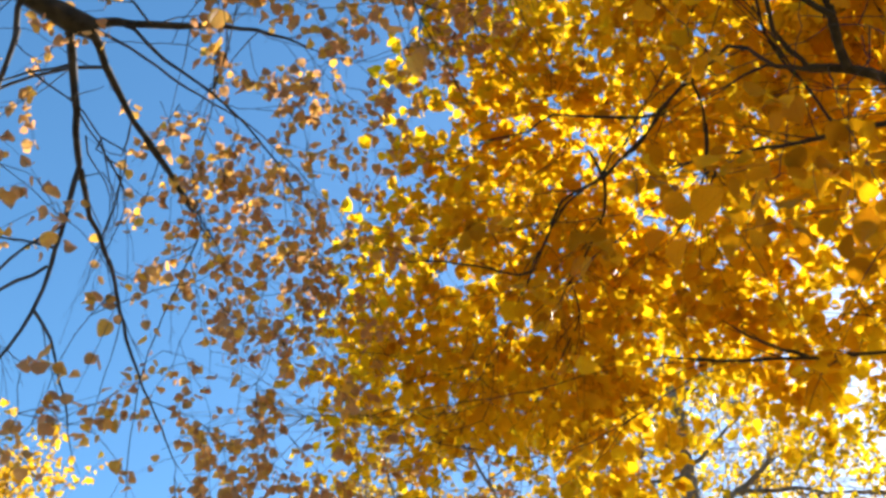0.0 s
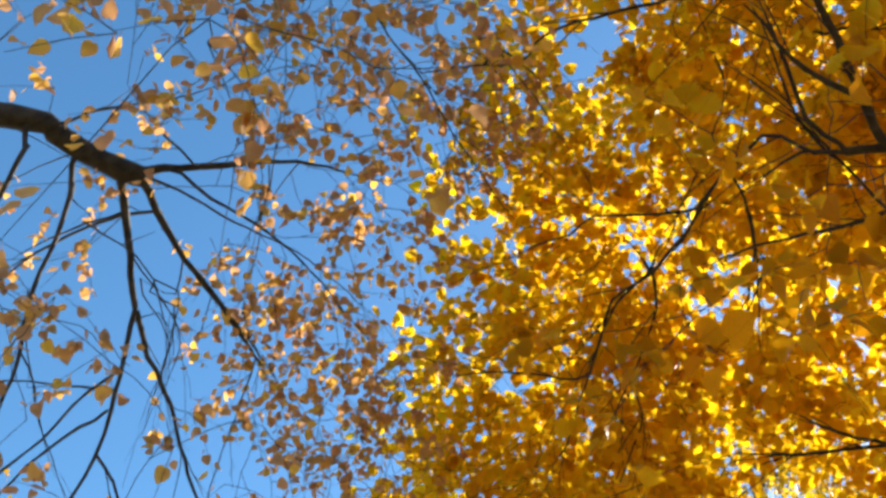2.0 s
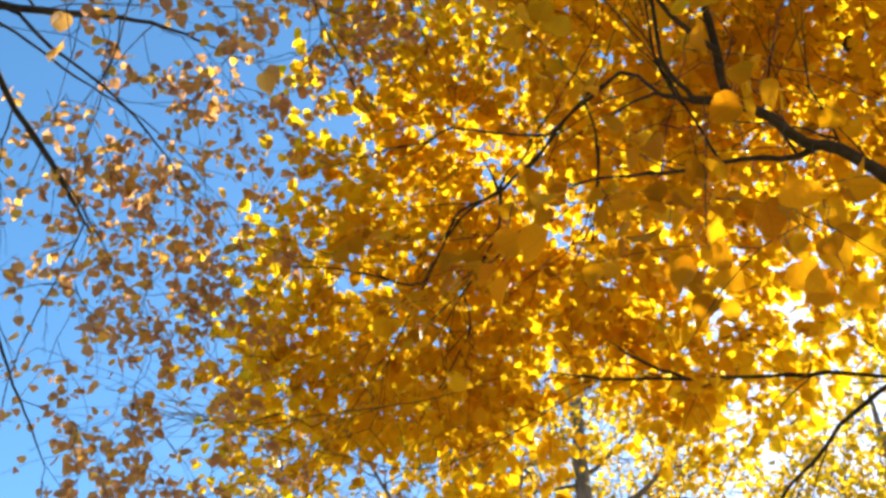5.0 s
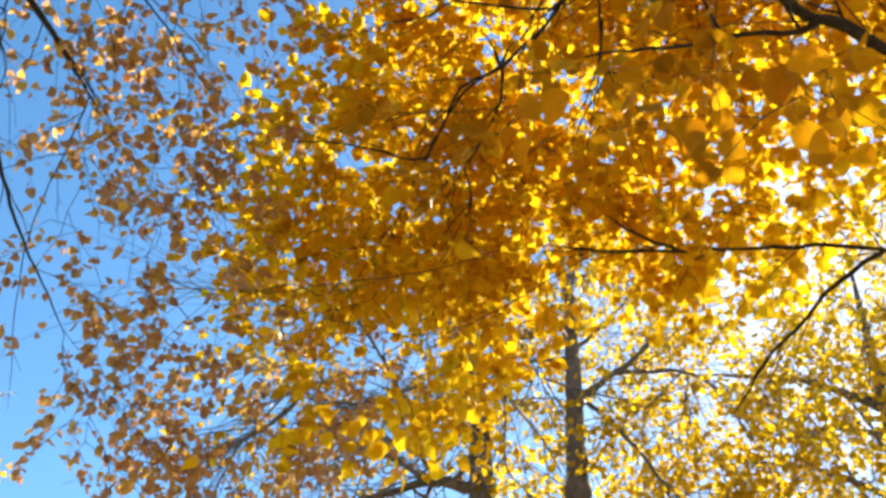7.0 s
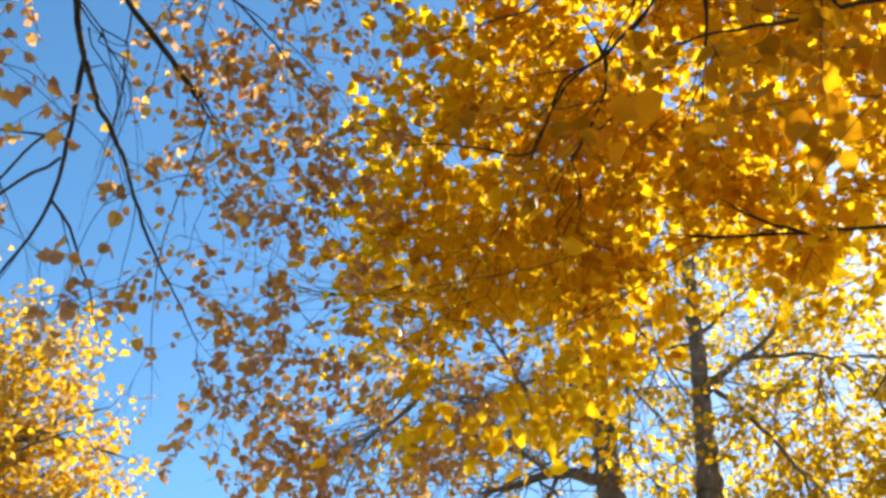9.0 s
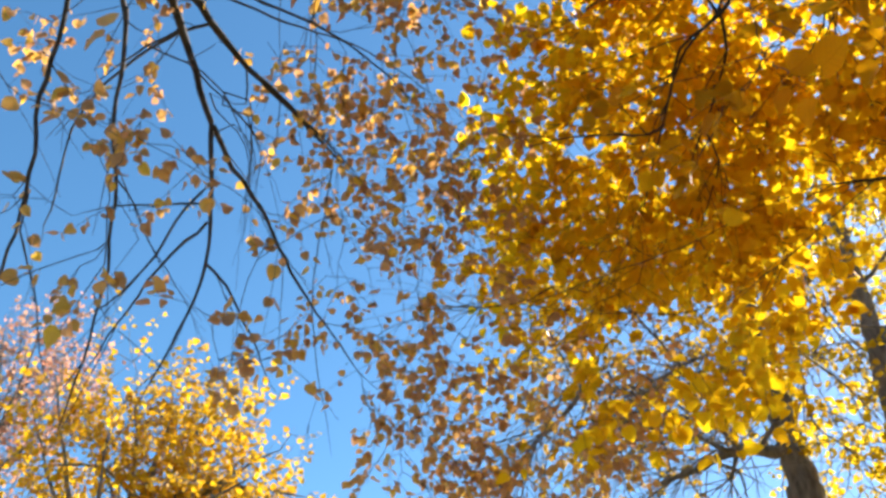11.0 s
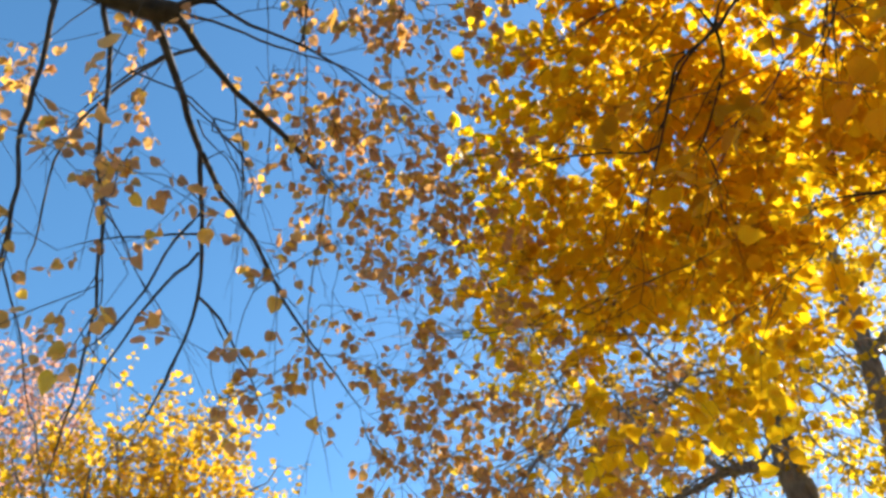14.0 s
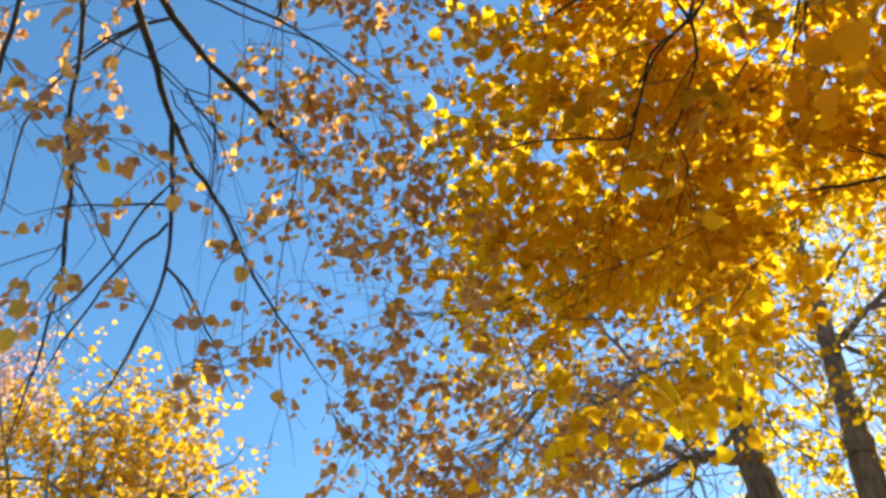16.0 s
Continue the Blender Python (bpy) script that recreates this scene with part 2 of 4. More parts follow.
def leaf_heap(rng, mats, base, shapes):
    """All leaves joined: verts, triangles, uvs."""
    kind = rng.integers(0, len(shapes), len(base))
    vs, fs, us, count = [], [], [], 0
    for k, (v, f, uv) in enumerate(shapes):
        m, b = mats[kind == k], base[kind == k]
        if not len(m):
            continue
        vv = np.einsum("nij,kj->nki", m, v) + b[:, None, :]
        ff = f[None] + (np.arange(len(m)) * len(v))[:, None, None] + count
        vs.append(vv.reshape(-1, 3))
        fs.append(ff.reshape(-1, 3))
        us.append(np.tile(uv, (len(m), 1)))
        count += len(m) * len(v)
    return np.vstack(vs), np.vstack(fs), np.vstack(us)


STAND = np.array([0.0, 0.0, 1.6])   # the standing place under the crowns


def grow(tree, rng, limbs, sites, leaf, bark, shapes, size, per_twig, twig_len, droop=0.5, single=300, reach=2.6, twig_r=0.002, shoots=0.0, shoot_len=1.0, spread=0.38, lift=-0.15, low_leaf=None, headroom=0.0):
    """Branches through limbs (points, first and last radius), then boughs out to each site, twigs and leaves there."""
    stem = next(o for o in tree.children if o.name.startswith("trunk"))
    co = np.array([tuple(v.co) for v in stem.data.vertices]).reshape(-1, 18, 3).mean(1)
    nodes, radius = [smooth_line(co[::3], 0.07)], []
    radius.append(np.full(len(nodes[0]), 0.1))
    owner, main = [None] * len(nodes[0]), {}
    for pts, r0, r1 in limbs:
        # a bough starts on the trunk or on an earlier bough
        grown = np.vstack(nodes)
        d2 = np.sum((grown - np.array(pts[0])) ** 2, 1)
        join = int(np.argmin(d2))
        if d2[join] > 0.03 ** 2:
            bend = unit(np.array(pts[0]) - grown) @ unit(np.array(pts[1]) - np.array(pts[0]))
            join = int(np.argmin(np.sqrt(d2) * (1.25 - bend)))
            pts = (tuple(grown[join]), *pts)
        bearer = owner[join]
        line = smooth_line(pts, 0.07)
        t = np.linspace(0, 1, len(line))
        sway = np.cumsum(rng.normal(size=line.shape) * 0.006, 0)
        line = line + sway - t[:, None] * sway[-1]
        rad = (r0 + (r1 - r0) * t ** 0.85) * (np.minimum(1, 0.35 + (len(line) - 1 - np.arange(len(line))) * 0.3) if r1 < 0.012 else 1.0)
        v, q = tube(line, rad, 10 if r0 > 0.03 else 6, rng, 0.05)
        if bearer is None:
            bough = part("branch", fast_mesh("branch", v, q), bark, tree)
            main[bough] = bough
        else:
            bough = part("side_branch", fast_mesh("side_branch", v, q), bark, main[bearer])
            main[bough] = main[bearer]
        owner += [bough] * len(line)
        nodes.append(line)
        radius.append(rad)
    wood = Heap()
    for line, rad in zip(nodes[1:], radius[1:]):
        for _ in range(int(shoots * len(line) * 0.07)):
            i = rng.integers(len(line) // 5, len(line) - 1)
            go = unit(unit(line[i + 1] - line[i]) + rng.normal(size=3) * spread)
            ln = rng.uniform(0.25, 0.8) * shoot_len
            way = np.linspace(0, 1, 6)[:, None]
            bend = unit(np.cross(go, rng.normal(size=3))) * rng.uniform(-0.16, 0.16) * ln
            knees = line[i] + go * ln * way + bend * way ** 2 + np.array([0, 0, -0.13 * ln]) * way ** 2
            knees[1:-1] += rng.normal(size=(4, 3)) * 0.006 * ln
            path = smooth_line(knees, ln / 10)
            rr = np.linspace(min(rad[i] * 0.6, twig_r * 2.0), twig_r * 0.6, len(path))
            v, q = tube(path, rr, 4)
            wood.add(v, q)
            for _ in range(rng.integers(0, 3)):
                # a short side twig
                j = rng.integers(len(path) // 3, len(path) - 1)
                off = unit(unit(path[j] - path[j - 1]) + rng.normal(size=3) * 0.35)
                k = rng.uniform(0.15, 0.4) * ln
                spur = smooth_line([path[j], path[j] + off * k * 0.5, path[j] + off * k + rng.normal(size=3) * 0.06 * k + np.array([0, 0, -0.1 * k])], k / 4)
                v, q = tube(spur, np.linspace(rr[j] * 0.8, twig_r * 0.5, len(spur)), 3)
                wood.add(v, q)
    heading = np.vstack([unit(np.gradient(k, axis=0)) for k in nodes])
    nodes, radius = np.vstack(nodes), np.concatenate(radius)
    far = np.array([np.min(np.sum((nodes - s) ** 2, 1)) for s in sites])
    ats, alongs = [], []
    for s in np.asarray(sites)[np.argsort(far)]:
        # a twig leaves its bearer at a sharp angle, running on the way the bearer grows
        out = s - nodes
        gaps = np.linalg.norm(out, axis=1)
        bend = np.sum(out * heading, 1) / (gaps + 1e-6)
        i = int(np.argmin(gaps * (1.45 - bend) + 0.02))
        gap = gaps[i]
        if gap > reach:
            continue
        start = nodes[i]
        go = unit(s - start) if gap > 0.03 else unit(rng.normal(size=3))
        if gap > 0.12:
            bow = rng.normal(size=3) * gap * 0.06 + np.array([0, 0, gap * 0.04]) + heading[i] * gap * 0.10
            line = smooth_line([start, start * 0.5 + s * 0.5 + bow, s], 0.08)
            line[1:-1] += rng.normal(size=(len(line) - 2, 3)) * 0.006
            r0 = min(radius[i] * 0.7, 0.002 + 0.0045 * gap)
            rad = np.linspace(max(r0, twig_r), twig_r, len(line))
            v, q = tube(line, rad, 4)
            wood.add(v, q)
            nodes, radius = np.vstack([nodes, line[1:]]), np.concatenate([radius, rad[1:]])
            heading = np.vstack([heading, unit(np.gradient(line, axis=0))[1:]])
        for _ in range(rng.integers(1, 3)):
            ln = twig_len * rng.uniform(0.6, 1.4)
            aim = unit(go + rng.normal(size=3) * 0.75 + np.array([0, 0, lift]))
            end = s + aim * ln + np.array([0, 0, 0.8 * lift * ln])
            line = smooth_line([s, s + aim * ln * 0.5 + np.array([0, 0, 0.03 * ln]), end], ln / 5)
            v, q = tube(line, np.linspace(twig_r, twig_r * 0.45, len(line)), 3)
            wood.add(v, q)
            k = max(2, int(per_twig * rng.uniform(0.5, 1.4)))
            t = np.sort(rng.uniform(0.05, 1.0, k)) * (len(line) - 1)
            j = np.minimum(t.astype(int), len(line) - 2)
            ats.append(line[j] + (line[j + 1] - line[j]) * (t - j)[:, None])
            alongs.append(np.tile(unit(end - s), (k, 1)))
    part("brushwood", wood.mesh("brushwood"), bark, tree, kind="stuff")
    at, along = np.vstack(ats), np.vstack(alongs)
    mats, base = leaves_on(rng, at, along, size, droop)
    away = np.linalg.norm(base - STAND, axis=1)
    order = np.argsort(away)
    order = order[away[order] > headroom]
    near, rest = order[:single], order[single:]
    low = away < (3.3 if low_leaf else 0.0)   # leaves within 3.3 m of the standing place take low_leaf
    kinds = {False: leaf_meshes(shapes, leaf), True: leaf_meshes(shapes, low_leaf or leaf)}
    for i in near:
        ob = part("leaf", kinds[bool(low[i])][i % len(shapes)], leaf, tree)
        m = Matrix(mats[i].tolist()).to_4x4()
        m.translation = Vector(base[i])
        ob.matrix_basis = m
    for name, some, tint in (("foliage", rest[~low[rest]], leaf), ("low_foliage", rest[low[rest]], low_leaf)):
        if len(some):
            v, f, uv = leaf_heap(rng, mats[some], base[some], shapes)
            part(name, fast_mesh(name, v, f, uv), tint, tree, kind="stuff")
    return len(at)


def bough(boughs, r0, r1, *way):
    """Adds a bough that runs through the points of way and tapers from radius r0 to r1."""
    boughs.append((way, r0, r1))


def trunk(tree, pts, radii, bark, rng):
    line = smooth_line(pts, 0.15)
    t = np.linspace(0, len(radii) - 1, len(line))
    v, q = tube(line, np.interp(t, np.arange(len(radii)), radii), 18, rng, 0.02)
    part("trunk", fast_mesh("trunk", v, q), bark, tree)


def tree_root(name, x, y, label):
    root = new(name)
    root.location = (x, y, 0)
    root.empty_display_size = 0.3
    bpy.context.view_layer.update()
    return tagged(root, label=label, category="tree", group="autumn trees")


def blobs(rng, count, lobes):
    """Points strewn in ellipsoids (centre, radii, weight)."""
    w = np.array([k[2] for k in lobes], float)
    pick = rng.choice(len(lobes), count, p=w / w.sum())
    v = unit(rng.normal(size=(count, 3))) * rng.uniform(0, 1, (count, 1)) ** (1 / 2.6)
    return np.array([k[0] for k in lobes])[pick] + v * np.array([k[1] for k in lobes])[pick]


def patchy(rng, pts, scale, low, seed):
    """Keeps points where a slow noise is high, so that the crown has clumps and gaps."""
    keep = [noise.noise(Vector(p * scale) + Vector((seed, 0, 0))) + rng.uniform(-0.22, 0.22) > low for p in pts]
    return pts[np.array(keep)]


# ---- ground ----
grid = 120
gx, gy = np.meshgrid(np.linspace(-1, 1, grid), np.linspace(-1, 1, grid))
gx, gy = np.sign(gx) * np.abs(gx) ** 3 * 2500, np.sign(gy) * np.abs(gy) ** 3 * 2500
gz = -0.06 + 0.05 * np.sin(gx * 0.7) * np.cos(gy * 0.5)
gi, gj = np.meshgrid(np.arange(grid - 1), np.arange(grid - 1), indexing="ij")
gq = np.stack([gi * grid + gj, gi * grid + gj + 1, (gi + 1) * grid + gj + 1, (gi + 1) * grid + gj], -1).reshape(-1, 4)
ground = new("ground", fast_mesh("ground", np.stack([gx, gy, gz], -1).reshape(-1, 3), gq))
ground.data.materials.append(ground_material())
tagged(ground, "grassy park ground strewn with fallen yellow leaves", "ground", kind="structure")

# ---- the amber tree whose boughs reach over the standing place ----
rng = np.random.default_rng(11)
amber = tree_root("tree", -4.3, 0.95, "tall tree with dark bare boughs and sparse amber leaves")
trunk(amber, [(-4.3, 0.95, -0.1), (-4.28, 0.97, 1.6), (-4.25, 1.0, 3.3), (-4.4, 0.9, 5.4), (-4.6, 0.7, 7.6)], (0.27, 0.21, 0.19, 0.13, 0.07), BARK_DARK, rng)
amber_boughs = []
bough(amber_boughs, 0.0899, 0.0527, (-4.25, 1.00, 3.30), (-3.35, 1.45, 4.20), (-2.28, 1.72, 4.88), (-2.07, 1.85, 4.93), (-1.84, 2.00, 4.96), (-1.74, 2.03, 4.98))
bough(amber_boughs, 0.021, 0.0155, (-1.85, 1.99, 4.94), (-1.80, 2.19, 4.84), (-1.74, 2.41, 4.70), (-1.71, 2.54, 4.63))
bough(amber_boughs, 0.0145, 0.0033, (-1.71, 2.54, 4.63), (-1.69, 2.66, 4.62), (-1.66, 2.78, 4.60), (-1.59, 2.93, 4.56), (-1.51, 3.12, 4.47), (-1.43, 3.30, 4.37), (-1.30, 3.51, 4.25), (-1.16, 3.71, 4.11), (-1.04, 3.85, 4.02))
bough(amber_boughs, 0.0125, 0.004, (-1.71, 2.54, 4.63), (-1.68, 2.60, 4.46), (-1.65, 2.65, 4.31), (-1.64, 2.72, 4.16), (-1.64, 2.81, 3.98), (-1.69, 2.89, 3.75), (-1.73, 2.94, 3.55), (-1.80, 2.98, 3.31))
bough(amber_boughs, 0.0087, 0.0025, (-1.66, 2.85, 4.01), (-1.57, 2.97, 3.97), (-1.50, 3.12, 3.86), (-1.42, 3.28, 3.73), (-1.34, 3.41, 3.63))
bough(amber_boughs, 0.0087, 0.0031, (-1.65, 2.63, 4.32), (-1.73, 2.62, 4.15), (-1.80, 2.66, 3.90), (-1.88, 2.66, 3.67), (-1.99, 2.60, 3.48))
bough(amber_boughs, 0.0062, 0.0025, (-1.75, 2.64, 4.17), (-1.86, 2.58, 4.10), (-1.99, 2.51, 4.02), (-2.10, 2.45, 3.92))
bough(amber_boughs, 0.0087, 0.0031, (-1.65, 2.74, 4.16), (-1.74, 2.71, 3.96), (-1.80, 2.69, 3.75), (-1.88, 2.70, 3.47), (-1.90, 2.68, 3.25))
bough(amber_boughs, 0.0211, 0.0087, (-1.75, 2.02, 4.97), (-1.68, 2.24, 4.92), (-1.58, 2.42, 4.89), (-1.46, 2.59, 4.87), (-1.31, 2.78, 4.83), (-1.16, 2.96, 4.79))
bough(amber_boughs, 0.0081, 0.0031, (-1.44, 2.73, 4.97), (-1.29, 2.91, 4.92), (-1.17, 3.06, 4.87), (-1.05, 3.21, 4.81))
bough(amber_boughs, 0.0248, 0.0037, (-1.74, 2.01, 4.98), (-1.62, 2.02, 5.09), (-1.46, 2.04, 5.20), (-1.27, 2.06, 5.31), (-1.04, 2.10, 5.41), (-0.76, 2.19, 5.47))
bough(amber_boughs, 0.0099, 0.0025, (-1.60, 2.03, 5.04), (-1.47, 2.18, 5.09), (-1.27, 2.34, 5.15), (-1.11, 2.50, 5.18), (-0.93, 2.70, 5.17), (-0.74, 2.92, 5.13), (-0.54, 3.12, 5.08))
bough(amber_boughs, 0.005, 0.0025, (-1.24, 2.29, 5.09), (-1.20, 2.13, 5.16), (-1.18, 1.90, 5.26), (-1.15, 1.64, 5.35), (-1.15, 1.38, 5.41))
bough(amber_boughs, 0.0087, 0.0031, (-2.08, 1.77, 4.93), (-1.88, 1.72, 5.03), (-1.67, 1.69, 5.11), (-1.41, 1.63, 5.22))
bough(amber_boughs, 0.0074, 0.0025, (-1.53, 2.00, 5.09), (-1.58, 1.90, 5.04), (-1.71, 1.70, 5.01), (-1.75, 1.56, 4.97))
bough(amber_boughs, 0.0074, 0.0037, (-1.82, 2.15, 4.85), (-1.91, 2.13, 4.67), (-1.99, 2.12, 4.49), (-2.04, 2.10, 4.32))
bough(amber_boughs, 0.0136, 0.0043, (-2.03, 1.90, 4.92), (-1.97, 2.03, 4.73), (-1.95, 1.96, 4.73), (-1.97, 2.12, 4.54), (-2.00, 2.26, 4.34), (-1.99, 2.45, 4.09), (-1.99, 2.55, 3.89), (-1.99, 2.68, 3.64), (-2.00, 2.81, 3.32), (-2.01, 2.85, 3.10))
bough(amber_boughs, 0.005, 0.0025, (-2.03, 2.72, 3.70), (-1.96, 2.76, 3.62), (-1.89, 2.78, 3.56))
bough(amber_boughs, 0.0136, 0.0062, (-2.22, 1.75, 4.91), (-2.16, 1.81, 4.72), (-2.08, 1.75, 4.62), (-2.15, 1.93, 4.34), (-2.18, 2.05, 4.10), (-2.19, 2.21, 3.83), (-2.18, 2.30, 3.59), (-2.17, 2.38, 3.34))
bough(amber_boughs, 0.0087, 0.0037, (-1.85, 2.20, 4.92), (-2.08, 2.26, 4.67), (-2.21, 2.33, 4.43), (-2.27, 2.48, 4.16), (-2.30, 2.59, 3.90))
bough(amber_boughs, 0.005, 0.0025, (-2.21, 2.34, 3.74), (-2.15, 2.48, 3.57), (-2.10, 2.62, 3.35), (-2.03, 2.70, 3.24))
bough(amber_boughs, 0.0037, 0.0019, (-2.03, 2.38, 4.33), (-1.98, 2.56, 4.20), (-1.91, 2.73, 4.08), (-1.80, 2.93, 3.91))
bough(amber_boughs, 0.0087, 0.0025, (-1.76, 2.12, 5.09), (-1.62, 2.25, 5.19), (-1.44, 2.42, 5.27), (-1.20, 2.59, 5.36), (-0.87, 2.84, 5.38), (-0.68, 3.04, 5.38))
bough(amber_boughs, 0.0031, 0.0012, (-1.46, 2.32, 5.20), (-1.47, 2.47, 5.11), (-1.44, 2.69, 4.94))
bough(amber_boughs, 0.0062, 0.0031, (-1.57, 2.45, 4.92), (-1.59, 2.57, 4.81), (-1.64, 2.54, 4.78), (-1.74, 2.47, 4.77))
bough(amber_boughs, 0.0043, 0.0012, (-1.72, 2.54, 4.73), (-1.63, 2.64, 4.68), (-1.58, 2.77, 4.59), (-1.61, 2.98, 4.37))
bough(amber_boughs, 0.0043, 0.0012, (-1.54, 2.52, 4.63), (-1.48, 2.66, 4.56), (-1.52, 2.85, 4.39), (-1.62, 3.04, 4.14))
bough(amber_boughs, 0.0043, 0.0012, (-1.69, 2.59, 4.61), (-1.62, 2.60, 4.68), (-1.54, 2.73, 4.64), (-1.59, 2.90, 4.50))
bough(amber_boughs, 0.0055, 0.0015, (-1.67, 2.25, 4.65), (-1.59, 2.35, 4.62), (-1.53, 2.46, 4.55), (-1.46, 2.63, 4.43), (-1.46, 2.76, 4.31))
bough(amber_boughs, 0.0045, 0.0015, (-1.49, 2.49, 4.62), (-1.48, 2.61, 4.52), (-1.51, 2.79, 4.33), (-1.54, 2.92, 4.17))
bough(amber_boughs, 0.004, 0.0015, (-1.34, 2.42, 5.43), (-1.38, 2.68, 5.24), (-1.38, 2.93, 5.04))
bough(amber_boughs, 0.005, 0.0015, (-1.26, 3.11, 4.48), (-1.31, 3.32, 4.21), (-1.27, 3.51, 3.95), (-1.22, 3.64, 3.77), (-1.15, 3.78, 3.54))
bough(amber_boughs, 0.0035, 0.0015, (-1.41, 3.11, 4.26), (-1.41, 3.31, 4.00), (-1.43, 3.42, 3.82))
bough(amber_boughs, 0.0045, 0.0015, (-1.98, 2.45, 4.15), (-1.90, 2.58, 4.08), (-1.86, 2.69, 3.98), (-1.76, 2.85, 3.86), (-1.64, 2.98, 3.77))
bough(amber_boughs, 0.0045, 0.0015, (-2.33, 1.87, 4.21), (-2.25, 2.02, 4.17), (-2.16, 2.09, 4.18), (-2.05, 2.29, 4.10))
bough(amber_boughs, 0.005, 0.0015, (-1.59, 2.36, 4.57), (-1.53, 2.39, 4.57), (-1.47, 2.48, 4.53), (-1.38, 2.61, 4.45))
bough(amber_boughs, 0.0045, 0.0015, (-1.47, 2.39, 4.60), (-1.46, 2.52, 4.50), (-1.48, 2.64, 4.37), (-1.53, 2.82, 4.16))
bough(amber_boughs, 0.004, 0.0015, (-1.24, 2.21, 5.19), (-1.25, 2.47, 5.01), (-1.28, 2.71, 4.81))
bough(amber_boughs, 0.0149, 0.0037, (-4.50, 0.80, 6.20), (-2.50, 0.50, 6.00), (-1.40, 0.60, 5.70), (-0.84, 1.18, 5.56), (-0.66, 1.43, 5.58), (-0.50, 1.66, 5.58), (-0.31, 1.94, 5.53), (-0.16, 2.14, 5.51), (0.03, 2.34, 5.46))
sites = np.vstack([
    blobs(rng, 52, [((-1.45, 2.3, 4.8), (0.7, 0.9, 0.6), 1.0), ((-1.6, 1.5, 5.0), (0.9, 0.7, 0.5), 1.2)]),
    blobs(rng, 82, [((-0.9, 1.9, 5.5), (0.75, 0.8, 0.5), 1.4), ((-1.1, 2.7, 5.0), (0.5, 0.5, 0.5), 0.8)]),
    # a curtain of small brown leaves along the edge of the golden crown
    blobs(rng, 172, [((-0.9, 2.95, 5.1), (0.55, 0.5, 0.5), 1.0), ((-0.8, 3.25, 4.75), (0.6, 0.45, 0.45), 1.2), ((-0.8, 3.5, 4.35), (0.58, 0.45, 0.45), 1.1),
                     ((-0.62, 3.8, 4.0), (0.52, 0.45, 0.4), 1.1), ((-0.5, 4.0, 3.7), (0.5, 0.4, 0.32), 0.7), ((-0.1, 4.2, 3.9), (0.5, 0.4, 0.3), 0.9)]),
    blobs(rng, 55, [((0.1, 4.7, 4.7), (0.75, 0.6, 0.5), 0.8), ((0.3, 4.6, 4.25), (0.4, 0.5, 0.3), 1.0)]),
    blobs(rng, 24, [((-0.7, 1.15, 4.8), (0.7, 0.45, 0.35), 1.0)]),
    blobs(rng, 30, [((-1.15, 0.95, 4.6), (0.6, 0.4, 0.4), 1.0), ((-0.35, 1.05, 5.0), (0.45, 0.35, 0.3), 0.8)]),
    blobs(rng, 36, [((-0.52, 2.9, 5.65), (0.5, 0.5, 0.45), 1.0), ((-0.5, 3.45, 5.2), (0.5, 0.45, 0.45), 0.6), ((-0.3, 1.9, 6.1), (0.5, 0.6, 0.3), 0.8)]),
    # thin sprays hanging lower over the gap
    blobs(rng, 7, [((-1.1, 2.5, 3.5), (0.35, 0.4, 0.35), 1.0), ((-0.8, 2.3, 4.0), (0.3, 0.3, 0.3), 0.8)]),
    blobs(rng, 26, [((-0.28, 1.95, 6.1), (0.4, 0.35, 0.3), 1.0), ((-0.6, 2.0, 5.6), (0.4, 0.4, 0.3), 0.6)]),
    blobs(rng, 24, [((-0.68, 4.38, 4.14), (0.35, 0.3, 0.3), 1.0), ((-0.3, 4.5, 3.95), (0.4, 0.3, 0.3), 0.8), ((-0.85, 4.45, 3.85), (0.35, 0.3, 0.3), 0.7), ((-0.95, 4.1, 4.45), (0.3, 0.3, 0.3), 0.6)]),
    # single sprays hanging low at the open side
    blobs(rng, 3, [((-1.2, 1.8, 2.75), (0.12, 0.1, 0.06), 1.0), ((-1.3, 1.65, 2.95), (0.1, 0.1, 0.06), 0.8), ((-1.25, 2.45, 3.25), (0.2, 0.15, 0.08), 1.0)]),
    blobs(rng, 4, [((-1.29, 2.94, 3.62), (0.16, 0.12, 0.08), 1.0), ((-1.14, 3.05, 3.52), (0.16, 0.12, 0.08), 1.0), ((-1.43, 2.97, 3.46), (0.16, 0.12, 0.08), 1.0)]),
    # low sprays just overhead
    blobs(rng, 7, [((-0.72, 0.74, 3.35), (0.22, 0.16, 0.18), 1.0), ((-0.42, 0.72, 3.4), (0.2, 0.14, 0.18), 1.0)]),
    blobs(rng, 5, [((-1.42, 1.84, 3.72), (0.14, 0.14, 0.08), 1.0), ((-1.71, 1.75, 3.28), (0.06, 0.06, 0.06), 0.5), ((-1.53, 2.38, 2.98), (0.2, 0.2, 0.08), 0.4)]),
    blobs(rng, 13, [((-2.0, 2.5, 4.1), (0.5, 0.5, 0.8), 1.0)]),
    blobs(rng, 8, [((-2.3, 2.1, 4.8), (0.4, 0.35, 0.35), 1.0)]),
    # unseen foliage round its own trunk and behind, added to block skylight
    blobs(rng, 420, [((-4.6, 0.2, 6.6), (1.9, 1.8, 1.6), 1.0), ((-5.4, -0.6, 5.2), (1.7, 1.6, 1.1), 0.7), ((-3.2, -1.6, 5.6), (1.5, 1.2, 1.0), 0.5), ((-1.9, -1.7, 5.8), (1.6, 1.2, 0.9), 0.8)]),
])
